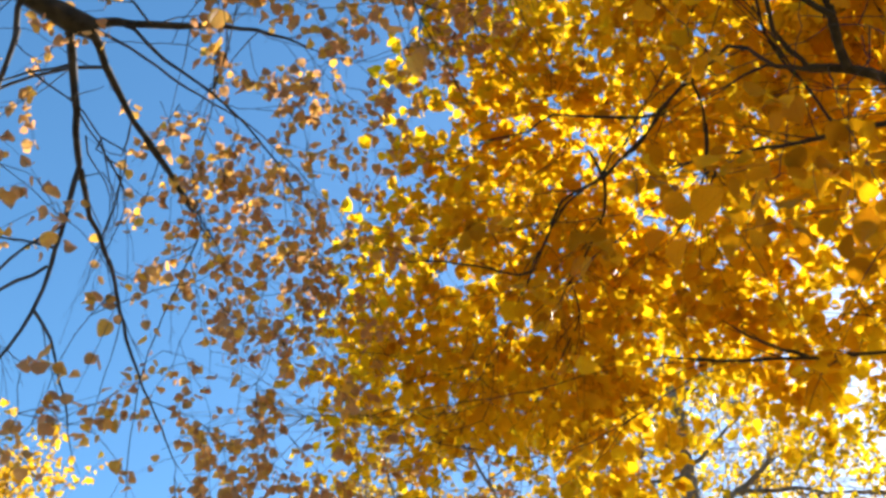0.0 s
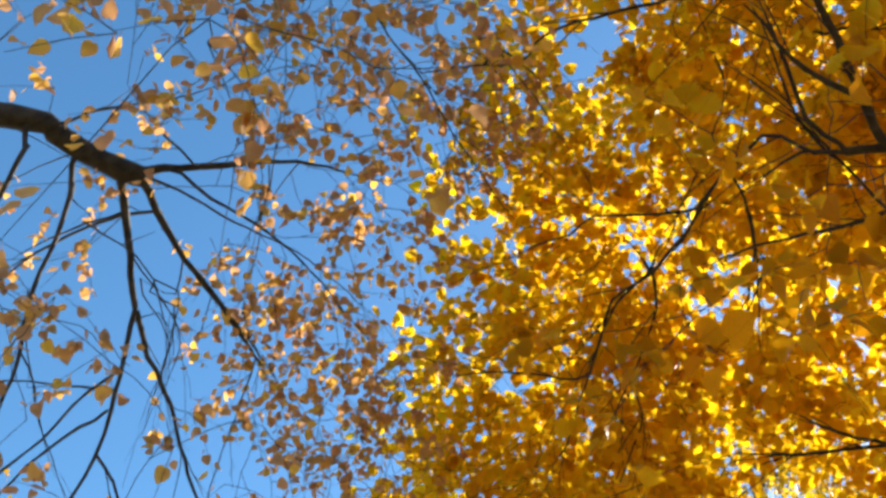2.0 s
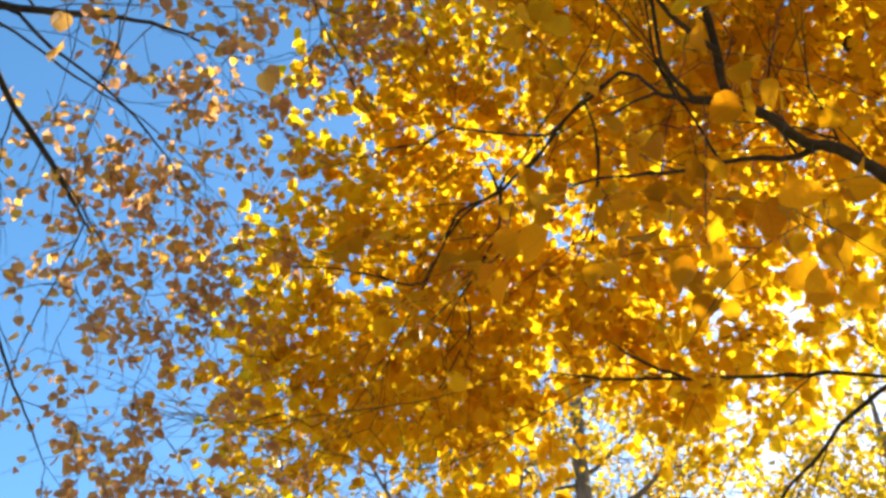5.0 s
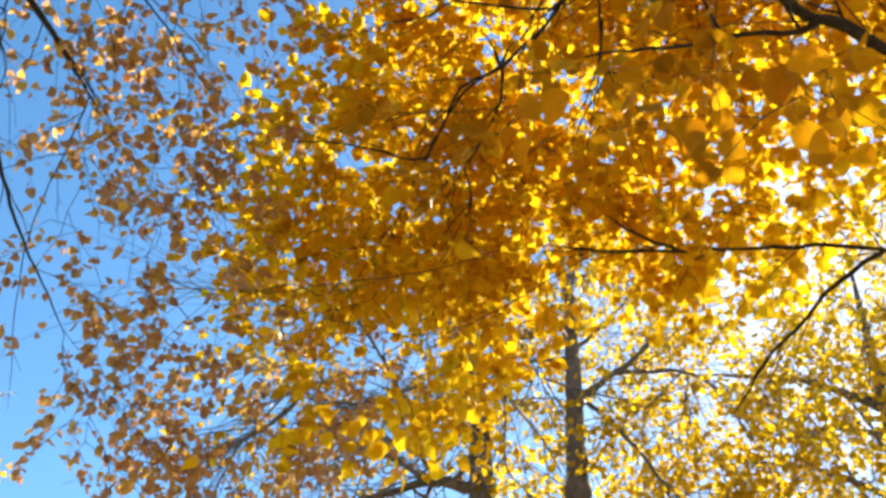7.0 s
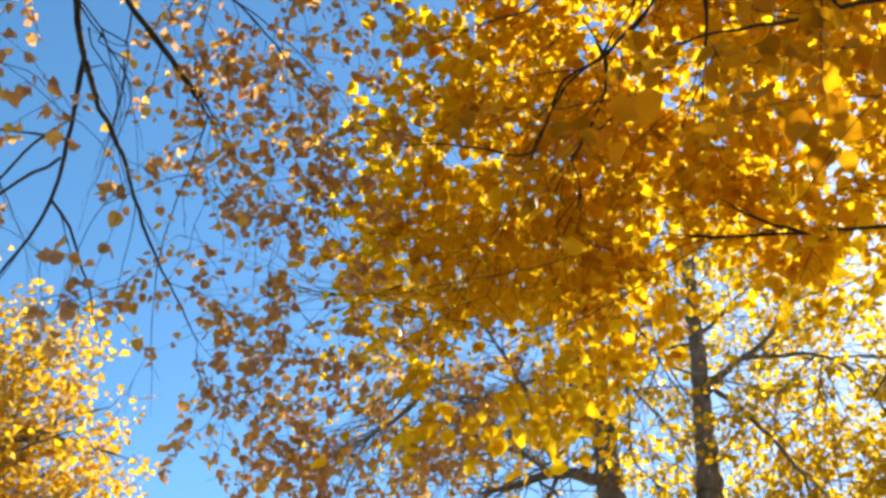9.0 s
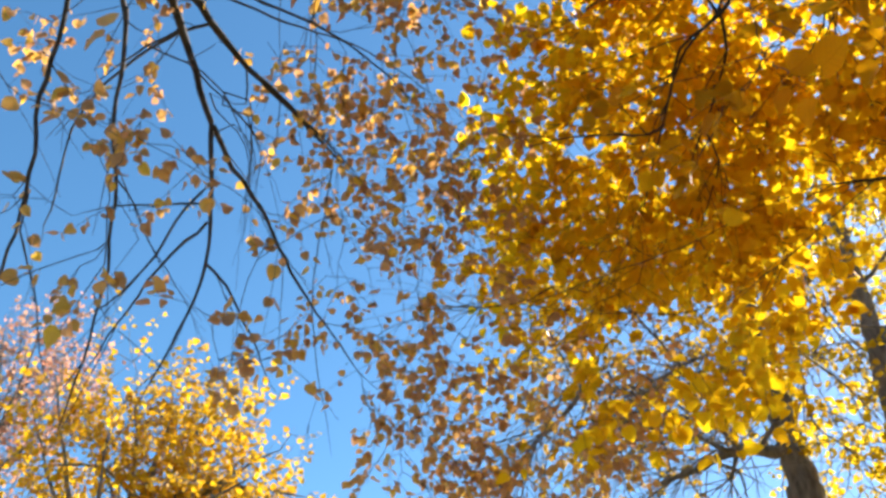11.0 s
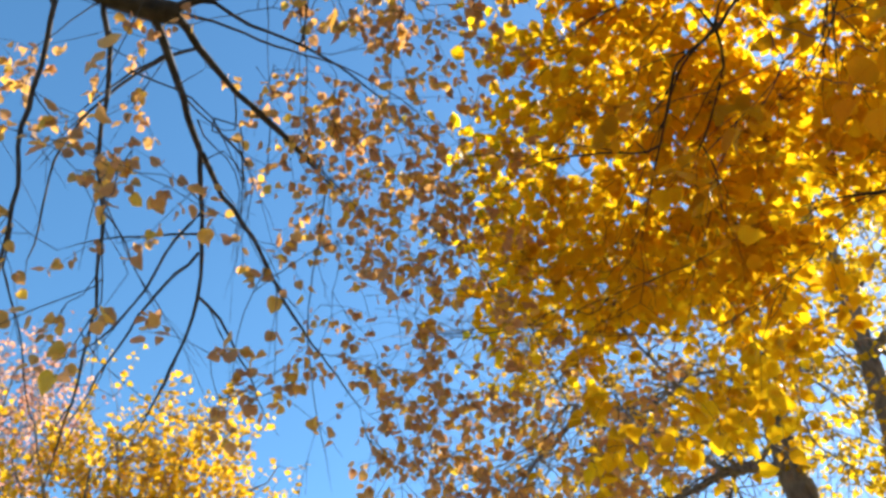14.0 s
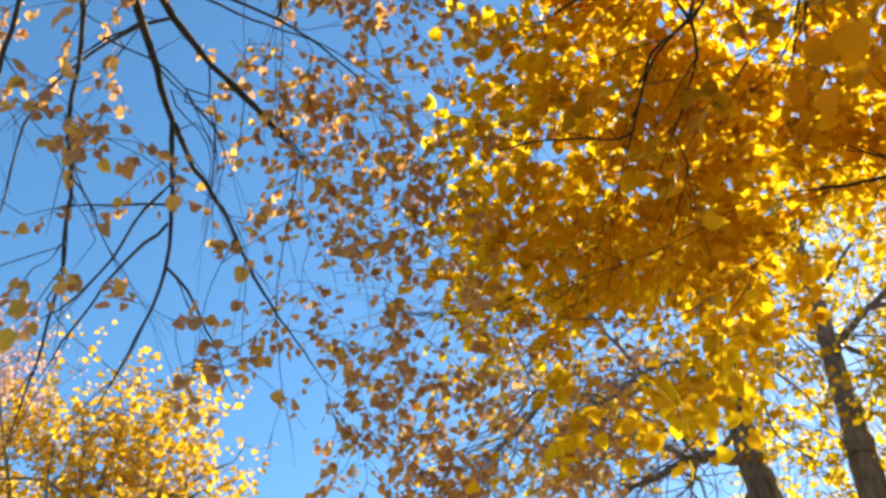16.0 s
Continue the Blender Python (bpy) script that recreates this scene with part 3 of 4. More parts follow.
grow(amber, rng, amber_boughs, sites, LEAF_AMBER, BARK_DARK, SHAPES, 0.047, 8, 0.27, droop=0.8, shoots=1.7, shoot_len=0.9)

# ---- the golden tree with the dense crown ----
rng = np.random.default_rng(5)
gold = tree_root("tree", 4.8, 1.9, "broad tree with a dense crown of golden yellow leaves")
trunk(gold, [(4.8, 1.9, -0.1), (4.78, 1.9, 1.5), (4.75, 1.9, 3.2), (4.7, 1.7, 5.4), (4.9, 1.6, 8.6)], (0.33, 0.26, 0.23, 0.16, 0.06), BARK_BROWN, rng)
gold_boughs = []
bough(gold_boughs, 0.062, 0.02, (4.75, 1.90, 3.20), (3.30, 1.75, 4.10), (2.05, 1.50, 4.72), (1.79, 1.51, 4.83), (1.63, 1.48, 4.90), (1.46, 1.48, 4.96), (1.32, 1.52, 4.97))
bough(gold_boughs, 0.0105, 0.004, (1.32, 1.52, 4.97), (1.17, 1.58, 5.04), (1.07, 1.72, 5.09), (0.99, 1.82, 5.13))
bough(gold_boughs, 0.0211, 0.0124, (1.45, 1.47, 4.94), (1.33, 1.30, 5.02), (1.19, 1.12, 5.10), (1.06, 0.93, 5.16))
bough(gold_boughs, 0.015, 0.005, (1.81, 1.58, 4.84), (1.63, 1.72, 4.92), (1.37, 1.91, 5.00), (1.11, 2.06, 5.06), (0.94, 2.23, 5.06))
bough(gold_boughs, 0.009, 0.008, (1.19, 1.55, 5.00), (1.10, 1.55, 5.12), (1.04, 1.59, 5.21), (0.96, 1.83, 5.29), (0.90, 2.04, 5.36), (0.84, 2.31, 5.41), (0.75, 2.51, 5.43))
bough(gold_boughs, 0.009, 0.003, (0.75, 2.51, 5.43), (0.59, 2.71, 5.38), (0.50, 2.95, 5.28), (0.47, 3.16, 5.20))
bough(gold_boughs, 0.009, 0.003, (0.75, 2.52, 5.43), (0.80, 2.71, 5.36), (0.76, 2.95, 5.27), (0.70, 3.18, 5.18), (0.64, 3.40, 5.09))
bough(gold_boughs, 0.009, 0.003, (0.75, 2.52, 5.38), (0.57, 2.69, 5.35), (0.51, 2.96, 5.21), (0.44, 3.29, 4.99), (0.40, 3.50, 4.85))
bough(gold_boughs, 0.009, 0.003, (0.86, 2.03, 5.28), (0.63, 2.14, 5.37), (0.40, 2.23, 5.43), (0.30, 2.37, 5.46), (0.03, 2.51, 5.46))
bough(gold_boughs, 0.01, 0.004, (0.76, 2.46, 5.36), (0.85, 2.22, 5.32), (0.95, 1.83, 5.28), (1.03, 1.60, 5.19))
bough(gold_boughs, 0.007, 0.003, (1.05, 1.94, 5.25), (1.15, 2.17, 5.22), (1.17, 2.43, 5.18), (1.08, 2.66, 5.08))
bough(gold_boughs, 0.012, 0.006, (0.74, 2.51, 5.43), (0.68, 2.47, 5.51), (0.61, 2.45, 5.60))
bough(gold_boughs, 0.01, 0.005, (0.75, 2.51, 5.43), (0.78, 2.44, 5.52), (0.82, 2.42, 5.59))
bough(gold_boughs, 0.014, 0.006, (1.33, 1.29, 5.01), (1.11, 1.22, 5.06), (0.87, 1.05, 5.13), (0.80, 1.00, 5.11))
bough(gold_boughs, 0.012, 0.006, (1.29, 1.50, 4.99), (1.14, 1.43, 5.06), (1.00, 1.18, 5.20), (0.88, 1.01, 5.27))
bough(gold_boughs, 0.006, 0.003, (1.12, 2.13, 5.14), (1.22, 2.42, 5.09), (1.25, 2.62, 4.98))
bough(gold_boughs, 0.06, 0.022, (4.72, 1.68, 5.20), (3.60, 1.70, 6.00), (2.60, 1.62, 6.12), (2.25, 1.42, 6.18), (2.09, 1.27, 6.26), (1.95, 1.02, 6.36), (1.90, 0.75, 6.45))
bough(gold_boughs, 0.018, 0.008, (2.12, 1.30, 6.25), (2.24, 1.10, 6.28), (2.42, 0.96, 6.30))
bough(gold_boughs, 0.02, 0.008, (4.74, 1.80, 3.50), (3.60, 1.75, 4.10), (2.55, 2.26, 4.47), (2.24, 2.50, 4.58), (1.90, 2.75, 4.67), (1.62, 2.93, 4.73), (1.41, 3.06, 4.77), (1.24, 3.15, 4.83))
bough(gold_boughs, 0.012, 0.006, (1.69, 2.82, 4.70), (1.55, 2.86, 4.79), (1.44, 2.87, 4.88))
bough(gold_boughs, 0.014, 0.005, (2.57, 2.30, 4.43), (2.51, 2.50, 4.44), (2.45, 2.78, 4.36), (2.38, 3.07, 4.26), (2.33, 3.36, 4.12))
bough(gold_boughs, 0.022, 0.005, (4.85, 1.62, 6.50), (2.60, 1.00, 6.20), (1.20, 1.10, 5.90), (0.17, 1.24, 5.47), (-0.05, 1.42, 5.41), (-0.29, 1.47, 5.38), (-0.52, 1.52, 5.33))
bough(gold_boughs, 0.008, 0.003, (-0.17, 1.39, 5.41), (0.02, 1.53, 5.46), (0.17, 1.63, 5.51))
bough(gold_boughs, 0.003, 0.002, (-0.01, 3.29, 4.21), (-0.23, 3.32, 4.17), (-0.57, 3.31, 4.11), (-0.74, 3.23, 4.17))
bough(gold_boughs, 0.003, 0.002, (0.11, 3.39, 4.30), (-0.06, 3.39, 4.35), (-0.28, 3.46, 4.29), (-0.65, 3.47, 4.25), (-0.85, 3.46, 4.26))
bough(gold_boughs, 0.003, 0.002, (0.79, 3.41, 4.29), (0.27, 3.47, 4.25), (-0.26, 3.42, 4.25), (-0.63, 3.39, 4.17))
bough(gold_boughs, 0.008, 0.004, (0.40, 2.93, 4.99), (0.11, 2.94, 4.99), (-0.24, 2.99, 4.94))
bough(gold_boughs, 0.008, 0.003, (1.33, 1.62, 5.21), (1.15, 1.51, 5.27), (1.01, 1.47, 5.33))
bough(gold_boughs, 0.008, 0.003, (1.34, 1.64, 5.25), (1.18, 1.52, 5.31), (1.08, 1.35, 5.41), (0.98, 1.18, 5.50), (0.87, 1.07, 5.56))
bough(gold_boughs, 0.007, 0.003, (1.37, 1.24, 5.65), (1.16, 1.26, 5.70), (0.92, 1.26, 5.76))
bough(gold_boughs, 0.007, 0.003, (1.34, 1.20, 5.56), (1.54, 1.16, 5.50), (1.66, 1.09, 5.47))
bough(gold_boughs, 0.008, 0.003, (1.69, 1.52, 4.95), (1.63, 1.48, 4.99), (1.58, 1.26, 5.10), (1.59, 1.13, 5.14))
bough(gold_boughs, 0.008, 0.003, (1.94, 1.49, 4.78), (1.85, 1.39, 4.87), (1.76, 1.31, 4.95), (1.63, 1.12, 5.08))
bough(gold_boughs, 0.006, 0.003, (1.75, 1.62, 5.15), (1.58, 1.70, 5.23), (1.41, 1.74, 5.28))
bough(gold_boughs, 0.005, 0.003, (1.04, 1.84, 6.10), (0.92, 1.54, 6.10), (0.81, 1.34, 6.19))
bough(gold_boughs, 0.006, 0.003, (1.26, 2.35, 5.36), (1.22, 2.55, 5.24), (1.19, 2.73, 5.12))
bough(gold_boughs, 0.006, 0.003, (0.79, 3.22, 5.11), (0.75, 3.42, 4.93), (0.69, 3.59, 4.76))
# the crown is a roof of boughs: higher near the trunk, hanging low at its far rim, its flank running away ahead
raw = rng.uniform((-1.0, 0.2, 3.3), (5.0, 6.4, 8.6), (40000, 3))
x, y, z = raw.T
flank = x + 0.13 * y
low = 1.70 + 0.60 * y + 0.58 * x + 0.45 * (x < 0.8)
soft_edge = rng.uniform(-0.2, 0.42, len(raw))
rim = 0.12 - 0.55 * rng.uniform(size=len(raw)) ** 3 + 0.28 * (z < 1.6 + 0.83 * y)
rim = np.where(rng.uniform(size=len(raw)) < 0.42 + 0.6 * flank, rim, 9.0)   # looser towards the edge
away = np.linalg.norm(raw - STAND, axis=1)
raw = raw[(flank > rim) & (z > low + soft_edge) & (away > 4.3 + 0.55 * ((x < 1.3) & (y > 1.4))) & (away < 6.2 + soft_edge)]
# high clumps on the sun side, mostly unseen, added to shade the crown
raw = np.vstack([raw[:9000], blobs(rng, 410, [((1.1, 3.2, 7.9), (0.9, 0.8, 0.5), 0.5), ((2.6, 2.4, 7.0), (0.9, 0.8, 0.5), 0.06), ((0.9, 2.35, 7.35), (0.9, 0.6, 0.35), 0.85)])])
# thinner towards the light, with two gaps through the leaves
x, y, z = raw.T
thin = (x > 1.1) & (z < 2.9 + 0.612 * y + 0.689 * x) & (rng.uniform(size=len(raw)) < 0.38)
raw = raw[~thin]
toward = unit(np.array([[0.372, 0.572, 0.731], [0.150, 0.535, 0.831]]))
for axis, wide in zip(toward, (0.062, 0.036)):
    along = (raw - STAND) @ axis
    off = np.linalg.norm(raw - STAND - along[:, None] * axis, axis=1)
    raw = raw[off > wide * along * rng.uniform(0.6, 1.2, len(raw))]
raw = patchy(rng, rng.permutation(raw), 1.05, -0.08, 3.0)[:2900]
upper = rng.uniform((0.9, 0.2, 5.6), (4.6, 2.6, 7.0), (230, 3))
raw = np.vstack([raw, upper[np.linalg.norm(upper - STAND, axis=1) > 4.2]])
# airier again right overhead, beside the great fork
overhead = unit(raw - STAND) @ unit(np.array([[0.372, 0.315, 0.875]]))[0]
raw = raw[(overhead < 0.958) | (rng.uniform(size=len(raw)) > 0.27)]
hanging = blobs(rng, 10, [((0.95, 1.6, 3.9), (0.5, 0.5, 0.25), 0.4), ((1.6, 1.0, 3.9), (0.4, 0.4, 0.3), 0.6)])
# sprays that hang down to just over the standing place
hanging = np.vstack([hanging, blobs(rng, 7, [((0.6, 1.3, 4.1), (0.2, 0.2, 0.1), 1.0), ((0.8, 1.05, 3.75), (0.2, 0.16, 0.1), 1.0), ((1.05, 1.1, 3.4), (0.2, 0.14, 0.1), 1.5),
                                             ((1.2, 0.75, 3.8), (0.2, 0.14, 0.1), 1.0)]),
                     blobs(rng, 8, [((1.1, 1.3, 3.8), (0.5, 0.4, 0.2), 1.0), ((0.75, 0.85, 3.9), (0.4, 0.25, 0.2), 0.8), ((0.45, 1.9, 3.9), (0.3, 0.35, 0.2), 0.5)]), blobs(rng, 38, [((0.93, 3.53, 4.90), (0.42, 0.38, 0.36), 1.0), ((1.25, 3.33, 4.99), (0.42, 0.38, 0.36), 1.0), ((1.17, 3.59, 4.74), (0.42, 0.38, 0.36), 1.0)]), blobs(rng, 26, [((1.13, 5.1, 4.95), (0.5, 0.4, 0.25), 1.0)]),
                     # the low rim
                     blobs(rng, 16, [((0.18, 3.55, 3.95), (0.16, 0.15, 0.1), 1.0), ((0.56, 3.55, 3.9), (0.16, 0.15, 0.1), 1.0), ((0.77, 3.23, 4.0), (0.18, 0.15, 0.12), 1.2), ((-0.03, 3.6, 3.65), (0.14, 0.12, 0.08), 0.9), ((0.84, 3.45, 4.0), (0.2, 0.2, 0.12), 1.0)])])
# more clumps hidden above the crown, added only to dim sunlit leaves below
shade_clumps = blobs(rng, 75, [((2.0, 3.2, 7.7), (0.65, 0.5, 0.4), 1.0)])
# foliage beyond and behind the trunk, out of view, added against blue sky fill
unseen_back = blobs(rng, 540, [((5.4, 0.6, 6.6), (1.6, 2.0, 1.7), 1.0), ((6.0, -0.8, 5.2), (1.6, 1.5, 1.1), 0.6), ((4.2, -1.2, 6.2), (1.4, 1.3, 1.2), 0.7), ((2.2, -1.3, 5.9), (1.6, 1.2, 1.0), 0.8)])
flank_boughs = blobs(rng, 110, [((1.55, 2.95, 5.25), (0.5, 0.4, 0.35), 1.0), ((1.95, 3.0, 5.05), (0.5, 0.4, 0.35), 1.0), ((1.25, 3.85, 4.7), (0.45, 0.3, 0.2), 0.2), ((0.35, 2.45, 6.25), (0.4, 0.35, 0.3), 0.8), ((-0.1, 2.45, 6.3), (0.3, 0.3, 0.3), 0.3)])
grow(gold, rng, gold_boughs, np.vstack([hanging, raw, flank_boughs, shade_clumps, unseen_back]), LEAF_GOLD, BARK_BROWN, SHAPES, 0.074, 8.5, 0.32, droop=0.6, reach=3.5, shoots=4.5, shoot_len=0.9, low_leaf=LEAF_TAWNY, headroom=2.3)


def low_spray(tree, rng, start, tip, leaf, bark, count, size=0.068):
    """A thin twig hanging from start down to tip, with a few broad leaves round its end."""
    start, tip = np.array(start), np.array(tip)
    sag = np.array([0, 0, -0.10]) + rng.normal(size=3) * 0.04
    line = smooth_line([start, start * 0.55 + tip * 0.45 + sag * 0.5, tip], 0.06)
    line[1:-1] += rng.normal(size=(len(line) - 2, 3)) * 0.004
    v, q = tube(line, np.linspace(0.0022, 0.0009, len(line)), 4)
    twig = part("twig", fast_mesh("twig", v, q), bark, tree)
    spots = line[-1] - (line[-1] - line[-3]) * np.linspace(0, 1, count)[:, None]
    mats, base = leaves_on(rng, spots, np.tile(unit(line[-1] - line[-3]), (count, 1)), size, 0.35)
    kinds = leaf_meshes(SHAPES, leaf)
    for i in range(count):
        ob = part("leaf", kinds[i % len(SHAPES)], leaf, twig)
        m = Matrix(mats[i].tolist()).to_4x4()
        m.translation = Vector(base[i])
        ob.matrix_basis = m


for start, tip, count in (
        ((0.62, 1.75, 4.3), (0.39, 0.92, 2.79), 3),
        ((0.62, 1.75, 4.3), (0.43, 0.92, 2.9), 2),
        ((0.75, 1.7, 4.4), (0.51, 0.89, 3.03), 3),
        ((1.2, 1.3, 4.5), (0.73, 0.83, 2.86), 2),
        ((1.45, 1.2, 4.5), (0.82, 0.74, 2.8), 2),
        ((1.3, 1.2, 4.6), (0.83, 0.76, 2.98), 3),
        ((1.25, 0.8, 4.7), (0.76, 0.62, 3.08), 2),
        ((1.6, 1.3, 4.4), (0.93, 0.76, 2.78), 3)):
    low_spray(gold, rng, start, tip, LEAF_RUST, BARK_BROWN, count)

# ---- two slimmer trees standing behind it ----
rng = np.random.default_rng(21)
ahead_boughs = []
bough(ahead_boughs, 0.122, 0.05, (2.90, 6.89, 5.44), (2.92, 6.92, 6.04), (2.95, 6.95, 6.64), (2.94, 6.99, 7.30), (2.93, 7.02, 7.75), (2.90, 7.07, 8.33), (2.81, 7.14, 8.91))
bough(ahead_boughs, 0.048, 0.02, (2.98, 6.86, 6.59), (3.15, 6.84, 6.82), (3.30, 6.83, 7.00), (3.54, 6.77, 7.25), (3.79, 6.69, 7.59))
bough(ahead_boughs, 0.03, 0.012, (3.37, 6.84, 7.05), (3.82, 6.57, 6.99), (4.03, 6.40, 6.88), (4.26, 6.22, 6.58))
bough(ahead_boughs, 0.03, 0.015, (3.02, 6.89, 6.65), (3.20, 6.70, 6.31), (3.38, 6.50, 5.86), (3.53, 6.31, 5.45))
bough(ahead_boughs, 0.03, 0.012, (3.05, 6.98, 7.46), (3.27, 6.92, 7.72), (3.50, 6.85, 8.03), (3.70, 6.79, 8.34))
bough(ahead_boughs, 0.03, 0.012, (2.99, 7.09, 8.52), (3.21, 7.05, 8.61), (3.51, 6.95, 8.97))
bough(ahead_boughs, 0.03, 0.012, (2.99, 7.12, 8.39), (3.08, 7.13, 8.90), (3.21, 7.14, 9.24))
bough(ahead_boughs, 0.02, 0.006, (2.02, 6.67, 6.54), (2.47, 6.83, 6.10), (2.85, 6.97, 5.66))
bough(ahead_boughs, 0.014, 0.006, (2.14, 6.42, 6.81), (2.45, 6.58, 6.46), (2.71, 6.68, 6.19))
bough(ahead_boughs, 0.012, 0.006, (2.32, 6.46, 6.66), (2.67, 6.63, 6.27))
bough(ahead_boughs, 0.014, 0.006, (3.18, 6.19, 6.21), (3.29, 6.17, 6.16), (3.32, 6.36, 5.87))
bough(ahead_boughs, 0.012, 0.006, (3.55, 5.83, 6.41), (3.59, 6.00, 6.17), (3.58, 6.18, 5.93))
bough(ahead_boughs, 0.016, 0.006, (2.13, 6.74, 5.63), (2.36, 6.79, 5.42), (2.55, 6.79, 5.29))
second_boughs = []
bough(second_boughs, 0.16, 0.05, (2.10, 7.21, 5.22), (2.05, 7.29, 5.80), (2.00, 7.37, 6.34), (1.98, 7.43, 6.79), (1.92, 7.51, 7.58), (1.78, 7.61, 8.33))
bough(second_boughs, 0.08, 0.02, (2.05, 7.23, 5.65), (1.86, 7.23, 5.56), (1.59, 7.25, 5.60), (1.24, 7.27, 5.42), (0.88, 7.28, 5.24))
bough(second_boughs, 0.03, 0.012, (1.61, 7.24, 5.60), (1.42, 7.18, 5.78), (1.12, 7.14, 5.86), (0.70, 7.10, 5.88))
bough(second_boughs, 0.018, 0.008, (0.70, 7.00, 6.06), (0.38, 6.98, 5.95), (0.12, 6.94, 6.04), (-0.14, 6.90, 5.55), (-0.42, 6.84, 4.97))
bough(second_boughs, 0.022, 0.01, (2.01, 7.34, 6.39), (1.53, 7.23, 6.63), (0.88, 7.11, 6.20), (0.53, 6.92, 5.88))
bough(second_boughs, 0.02, 0.01, (1.59, 7.25, 5.56), (1.47, 7.22, 5.29), (1.35, 7.20, 5.16))
bough(second_boughs, 0.02, 0.01, (1.41, 7.29, 5.49), (1.57, 7.20, 5.34), (1.59, 7.15, 5.15))
bough(second_boughs, 0.03, 0.012, (1.94, 7.05, 5.82), (1.67, 6.98, 5.42), (1.33, 6.91, 5.43), (0.75, 6.85, 5.73))
bough(second_boughs, 0.03, 0.006, (1.50, 7.01, 5.42), (1.23, 7.00, 5.53), (0.81, 7.00, 5.63), (0.42, 6.96, 5.74))
bough(second_boughs, 0.016, 0.006, (0.54, 7.01, 5.64), (0.54, 7.16, 5.37), (0.47, 7.28, 5.14))
bough(second_boughs, 0.025, 0.006, (1.73, 6.69, 5.87), (1.48, 6.94, 5.55), (1.16, 7.11, 5.35), (0.93, 7.22, 5.19))
bough(second_boughs, 0.014, 0.006, (0.90, 7.03, 5.55), (0.96, 7.15, 5.33), (0.83, 7.24, 5.18))
bough(second_boughs, 0.03, 0.006, (1.06, 6.71, 6.07), (0.73, 6.86, 5.93), (0.38, 6.87, 5.96), (0.10, 6.85, 6.01))
bough(second_boughs, 0.03, 0.006, (0.12, 6.92, 5.90), (-0.06, 7.05, 5.69), (-0.29, 7.15, 5.51), (-0.50, 7.24, 5.33))
bough(second_boughs, 0.012, 0.006, (-0.43, 6.17, 6.77), (-0.69, 6.36, 6.52), (-1.00, 6.35, 6.48), (-1.26, 6.31, 6.49))
bough(second_boughs, 0.02, 0.006, (0.40, 6.27, 6.63), (0.04, 6.23, 6.71), (-0.37, 6.14, 6.81))
bough(second_boughs, 0.012, 0.006, (0.24, 6.51, 6.50), (0.08, 6.70, 6.25), (-0.13, 6.79, 6.12), (-0.44, 6.82, 6.05))
for boughs, lobes, count, leaf, bark, shoots, label in (
        (ahead_boughs, [((3.2, 6.9, 8.3), (1.6, 1.4, 1.3), 1.0), ((4.4, 6.6, 6.6), (1.0, 1.2, 1.8), 0.9), ((4.0, 7.1, 5.3), (0.8, 1.0, 1.0), 0.35), ((2.4, 7.4, 6.0), (0.5, 0.8, 1.2), 0.3), ((3.3, 6.9, 5.9), (0.9, 0.9, 0.9), 0.4)], 860, LEAF_LEMON, BARK_GREY, 8.0,  "slender forked tree with a grey trunk and thin yellow leaves"),
        (second_boughs, [((1.0, 7.3, 6.6), (1.5, 1.3, 1.2), 1.0), ((1.9, 7.2, 7.6), (1.2, 1.2, 1.0), 0.5), ((0.0, 7.2, 5.6), (1.2, 1.2, 1.3), 0.5)], 270, LEAF_SHADED, BARK_GREY, 15.0,  "grey trunked tree with twiggy boughs and sparse yellow leaves")):
    foot = boughs[0][0][0]
    tree = tree_root("tree", foot[0], foot[1], label)
    r = boughs[0][1]
    trunk(tree, [(foot[0] + 0.05, foot[1] + 0.05, -0.1), (foot[0] + 0.08, foot[1], 2.0), foot], (r * 1.9, r * 1.3, r * 1.03), bark, rng)
    grow(tree, rng, boughs, blobs(rng, count, lobes), leaf, bark, PLAIN, 0.070, 7, 0.34, single=150, twig_r=0.004, shoots=shoots, shoot_len=1.6, spread=0.65)


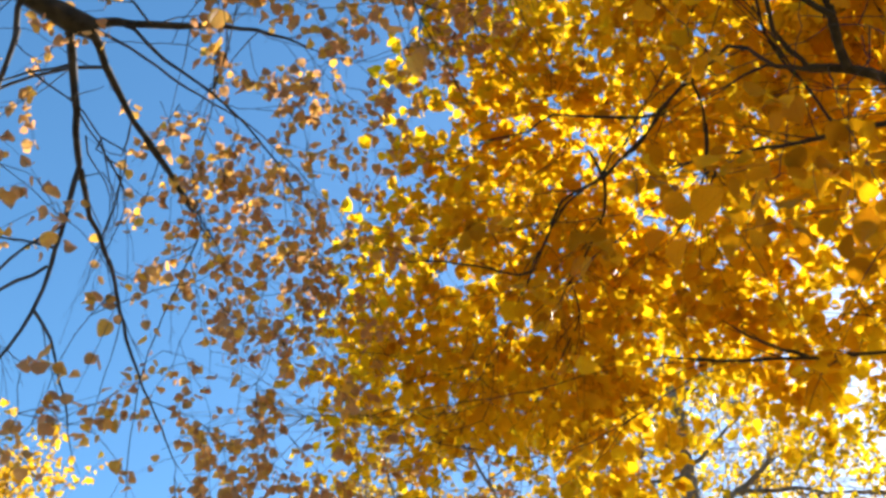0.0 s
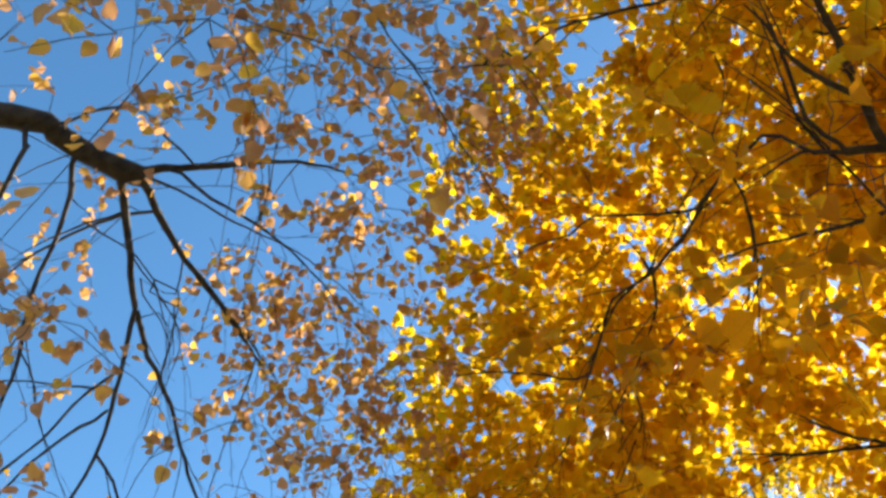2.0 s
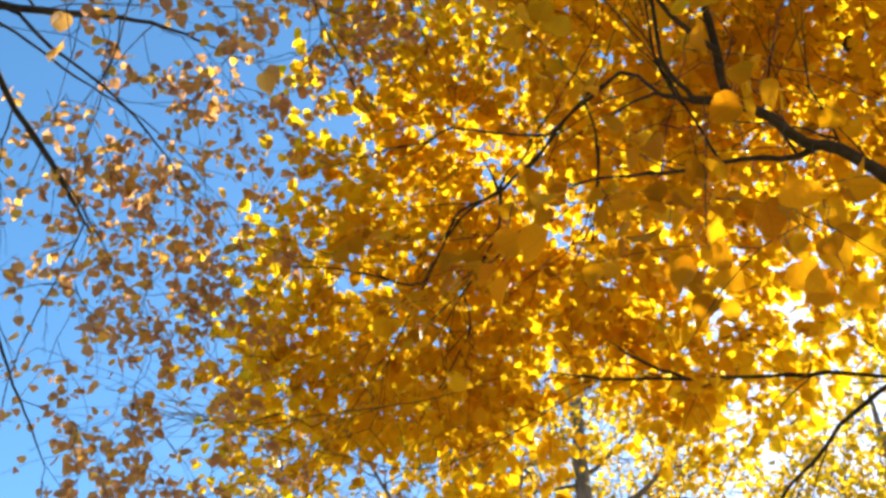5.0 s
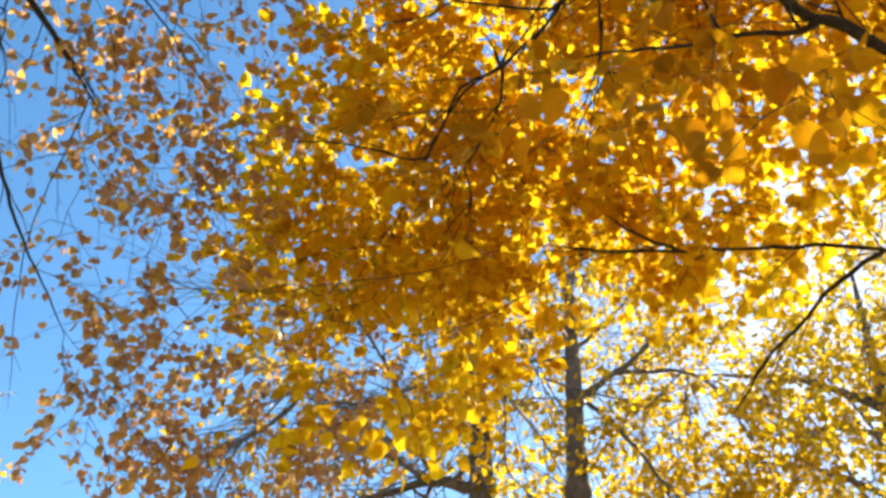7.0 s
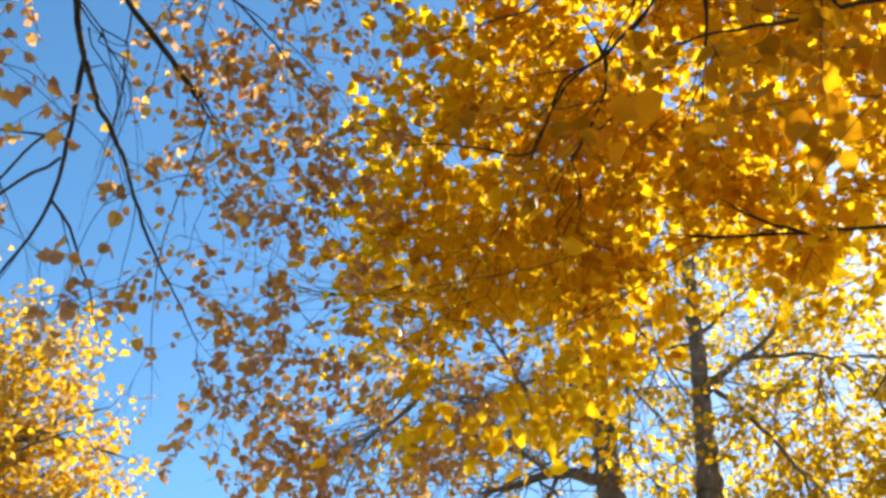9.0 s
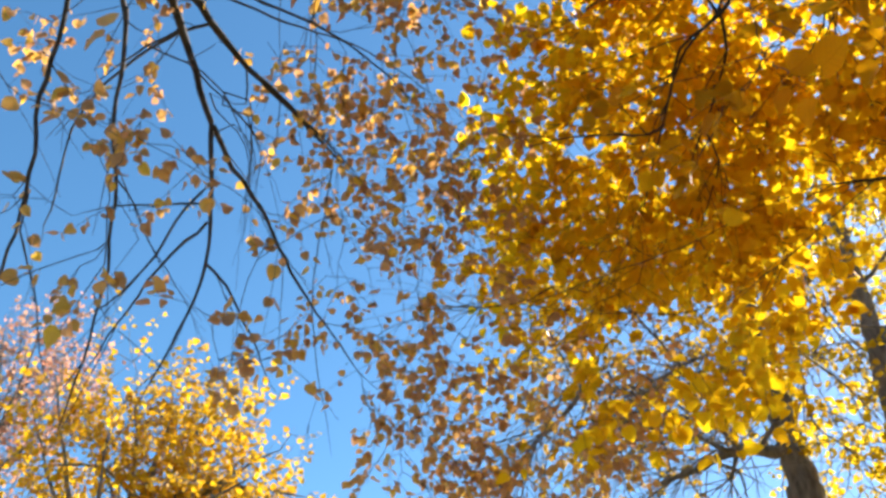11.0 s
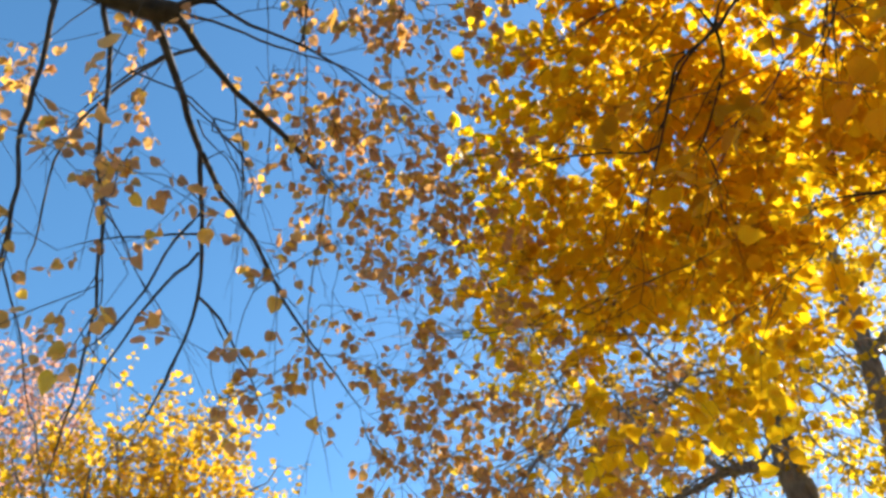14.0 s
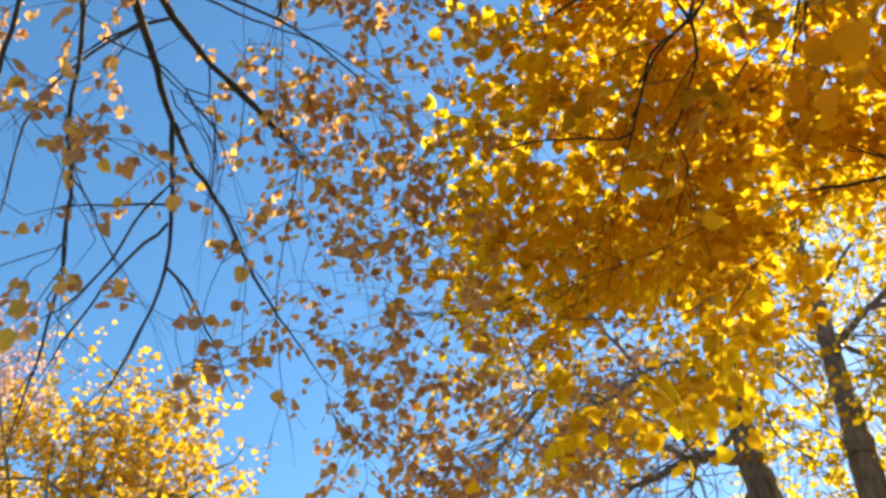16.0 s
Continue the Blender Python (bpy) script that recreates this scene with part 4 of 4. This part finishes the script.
# ---- whole trees farther off ----
def far_tree(x, y, height, lobes, count, leaf, label, seed, size=0.1, per_twig=10, bark=BARK_GREY, lift=0.5):
    rng = np.random.default_rng(seed)
    tree = tree_root("tree", x, y, label)
    trunk(tree, [(x, y, -0.1), (x + 0.1, y, height * 0.3), (x - 0.1, y + 0.1, height * 0.6), (x, y, height * 0.92)], (0.2, 0.15, 0.09, 0.02), bark, rng)
    boughs = []
    for c, r, w in lobes:
        for k in range(5):
            h = rng.uniform(0.35, 0.75) * height
            a = np.array((x, y, h))
            end = np.array(c) + unit(rng.normal(size=3)) * np.array(r) * 0.85
            if end[2] < h:
                end[2] = h + 0.4
            boughs.append(([tuple(a), tuple(a * 0.5 + end * 0.5 + np.array((0, 0, 0.2))), tuple(end)], 0.05, 0.01))
    grow(tree, rng, boughs, blobs(rng, count, lobes), leaf, bark, PLAIN, size, per_twig, 0.45, single=150, reach=4.0, twig_r=0.005, lift=lift)


far_tree(-4.8, 9.0, 7.4, [((-4.45, 8.7, 6.0), (0.95, 0.9, 1.15), 0.6), ((-5.6, 8.9, 5.4), (1.1, 1.2, 1.1), 0.5), ((-3.75, 9.2, 5.1), (0.95, 0.9, 1.0), 0.75), ((-4.7, 9.3, 4.2), (1.7, 1.5, 1.0), 0.5), ((-4.9, 8.6, 6.3), (1.7, 1.1, 1.1), 0.28), ((-4.2, 8.6, 5.6), (1.5, 1.0, 1.2), 0.22)], 560, LEAF_OCHRE, "yellow tree in full autumn leaf farther across the park", 31, size=0.078, per_twig=11, lift=0.5)
far_tree(-7.3, 9.4, 8.2, [((-6.8, 8.95, 7.0), (0.75, 0.9, 1.0), 1.0), ((-7.7, 9.2, 6.6), (1.0, 1.0, 1.1), 0.8), ((-7.0, 9.6, 5.2), (1.4, 1.3, 1.3), 0.5)], 330, LEAF_ROSE, "thin russet pink tree far across the park", 32, size=0.065, per_twig=7)
far_tree(6.6, 6.6, 10.4, [((6.2, 6.6, 6.0), (1.7, 1.6, 2.2), 1.0), ((6.7, 6.3, 8.3), (1.7, 1.5, 1.7), 0.7), ((5.2, 6.9, 4.8), (1.2, 1.3, 1.4), 0.6)], 900, LEAF_LEMON, "bright yellow tree standing against the sun", 33, size=0.085, per_twig=8)
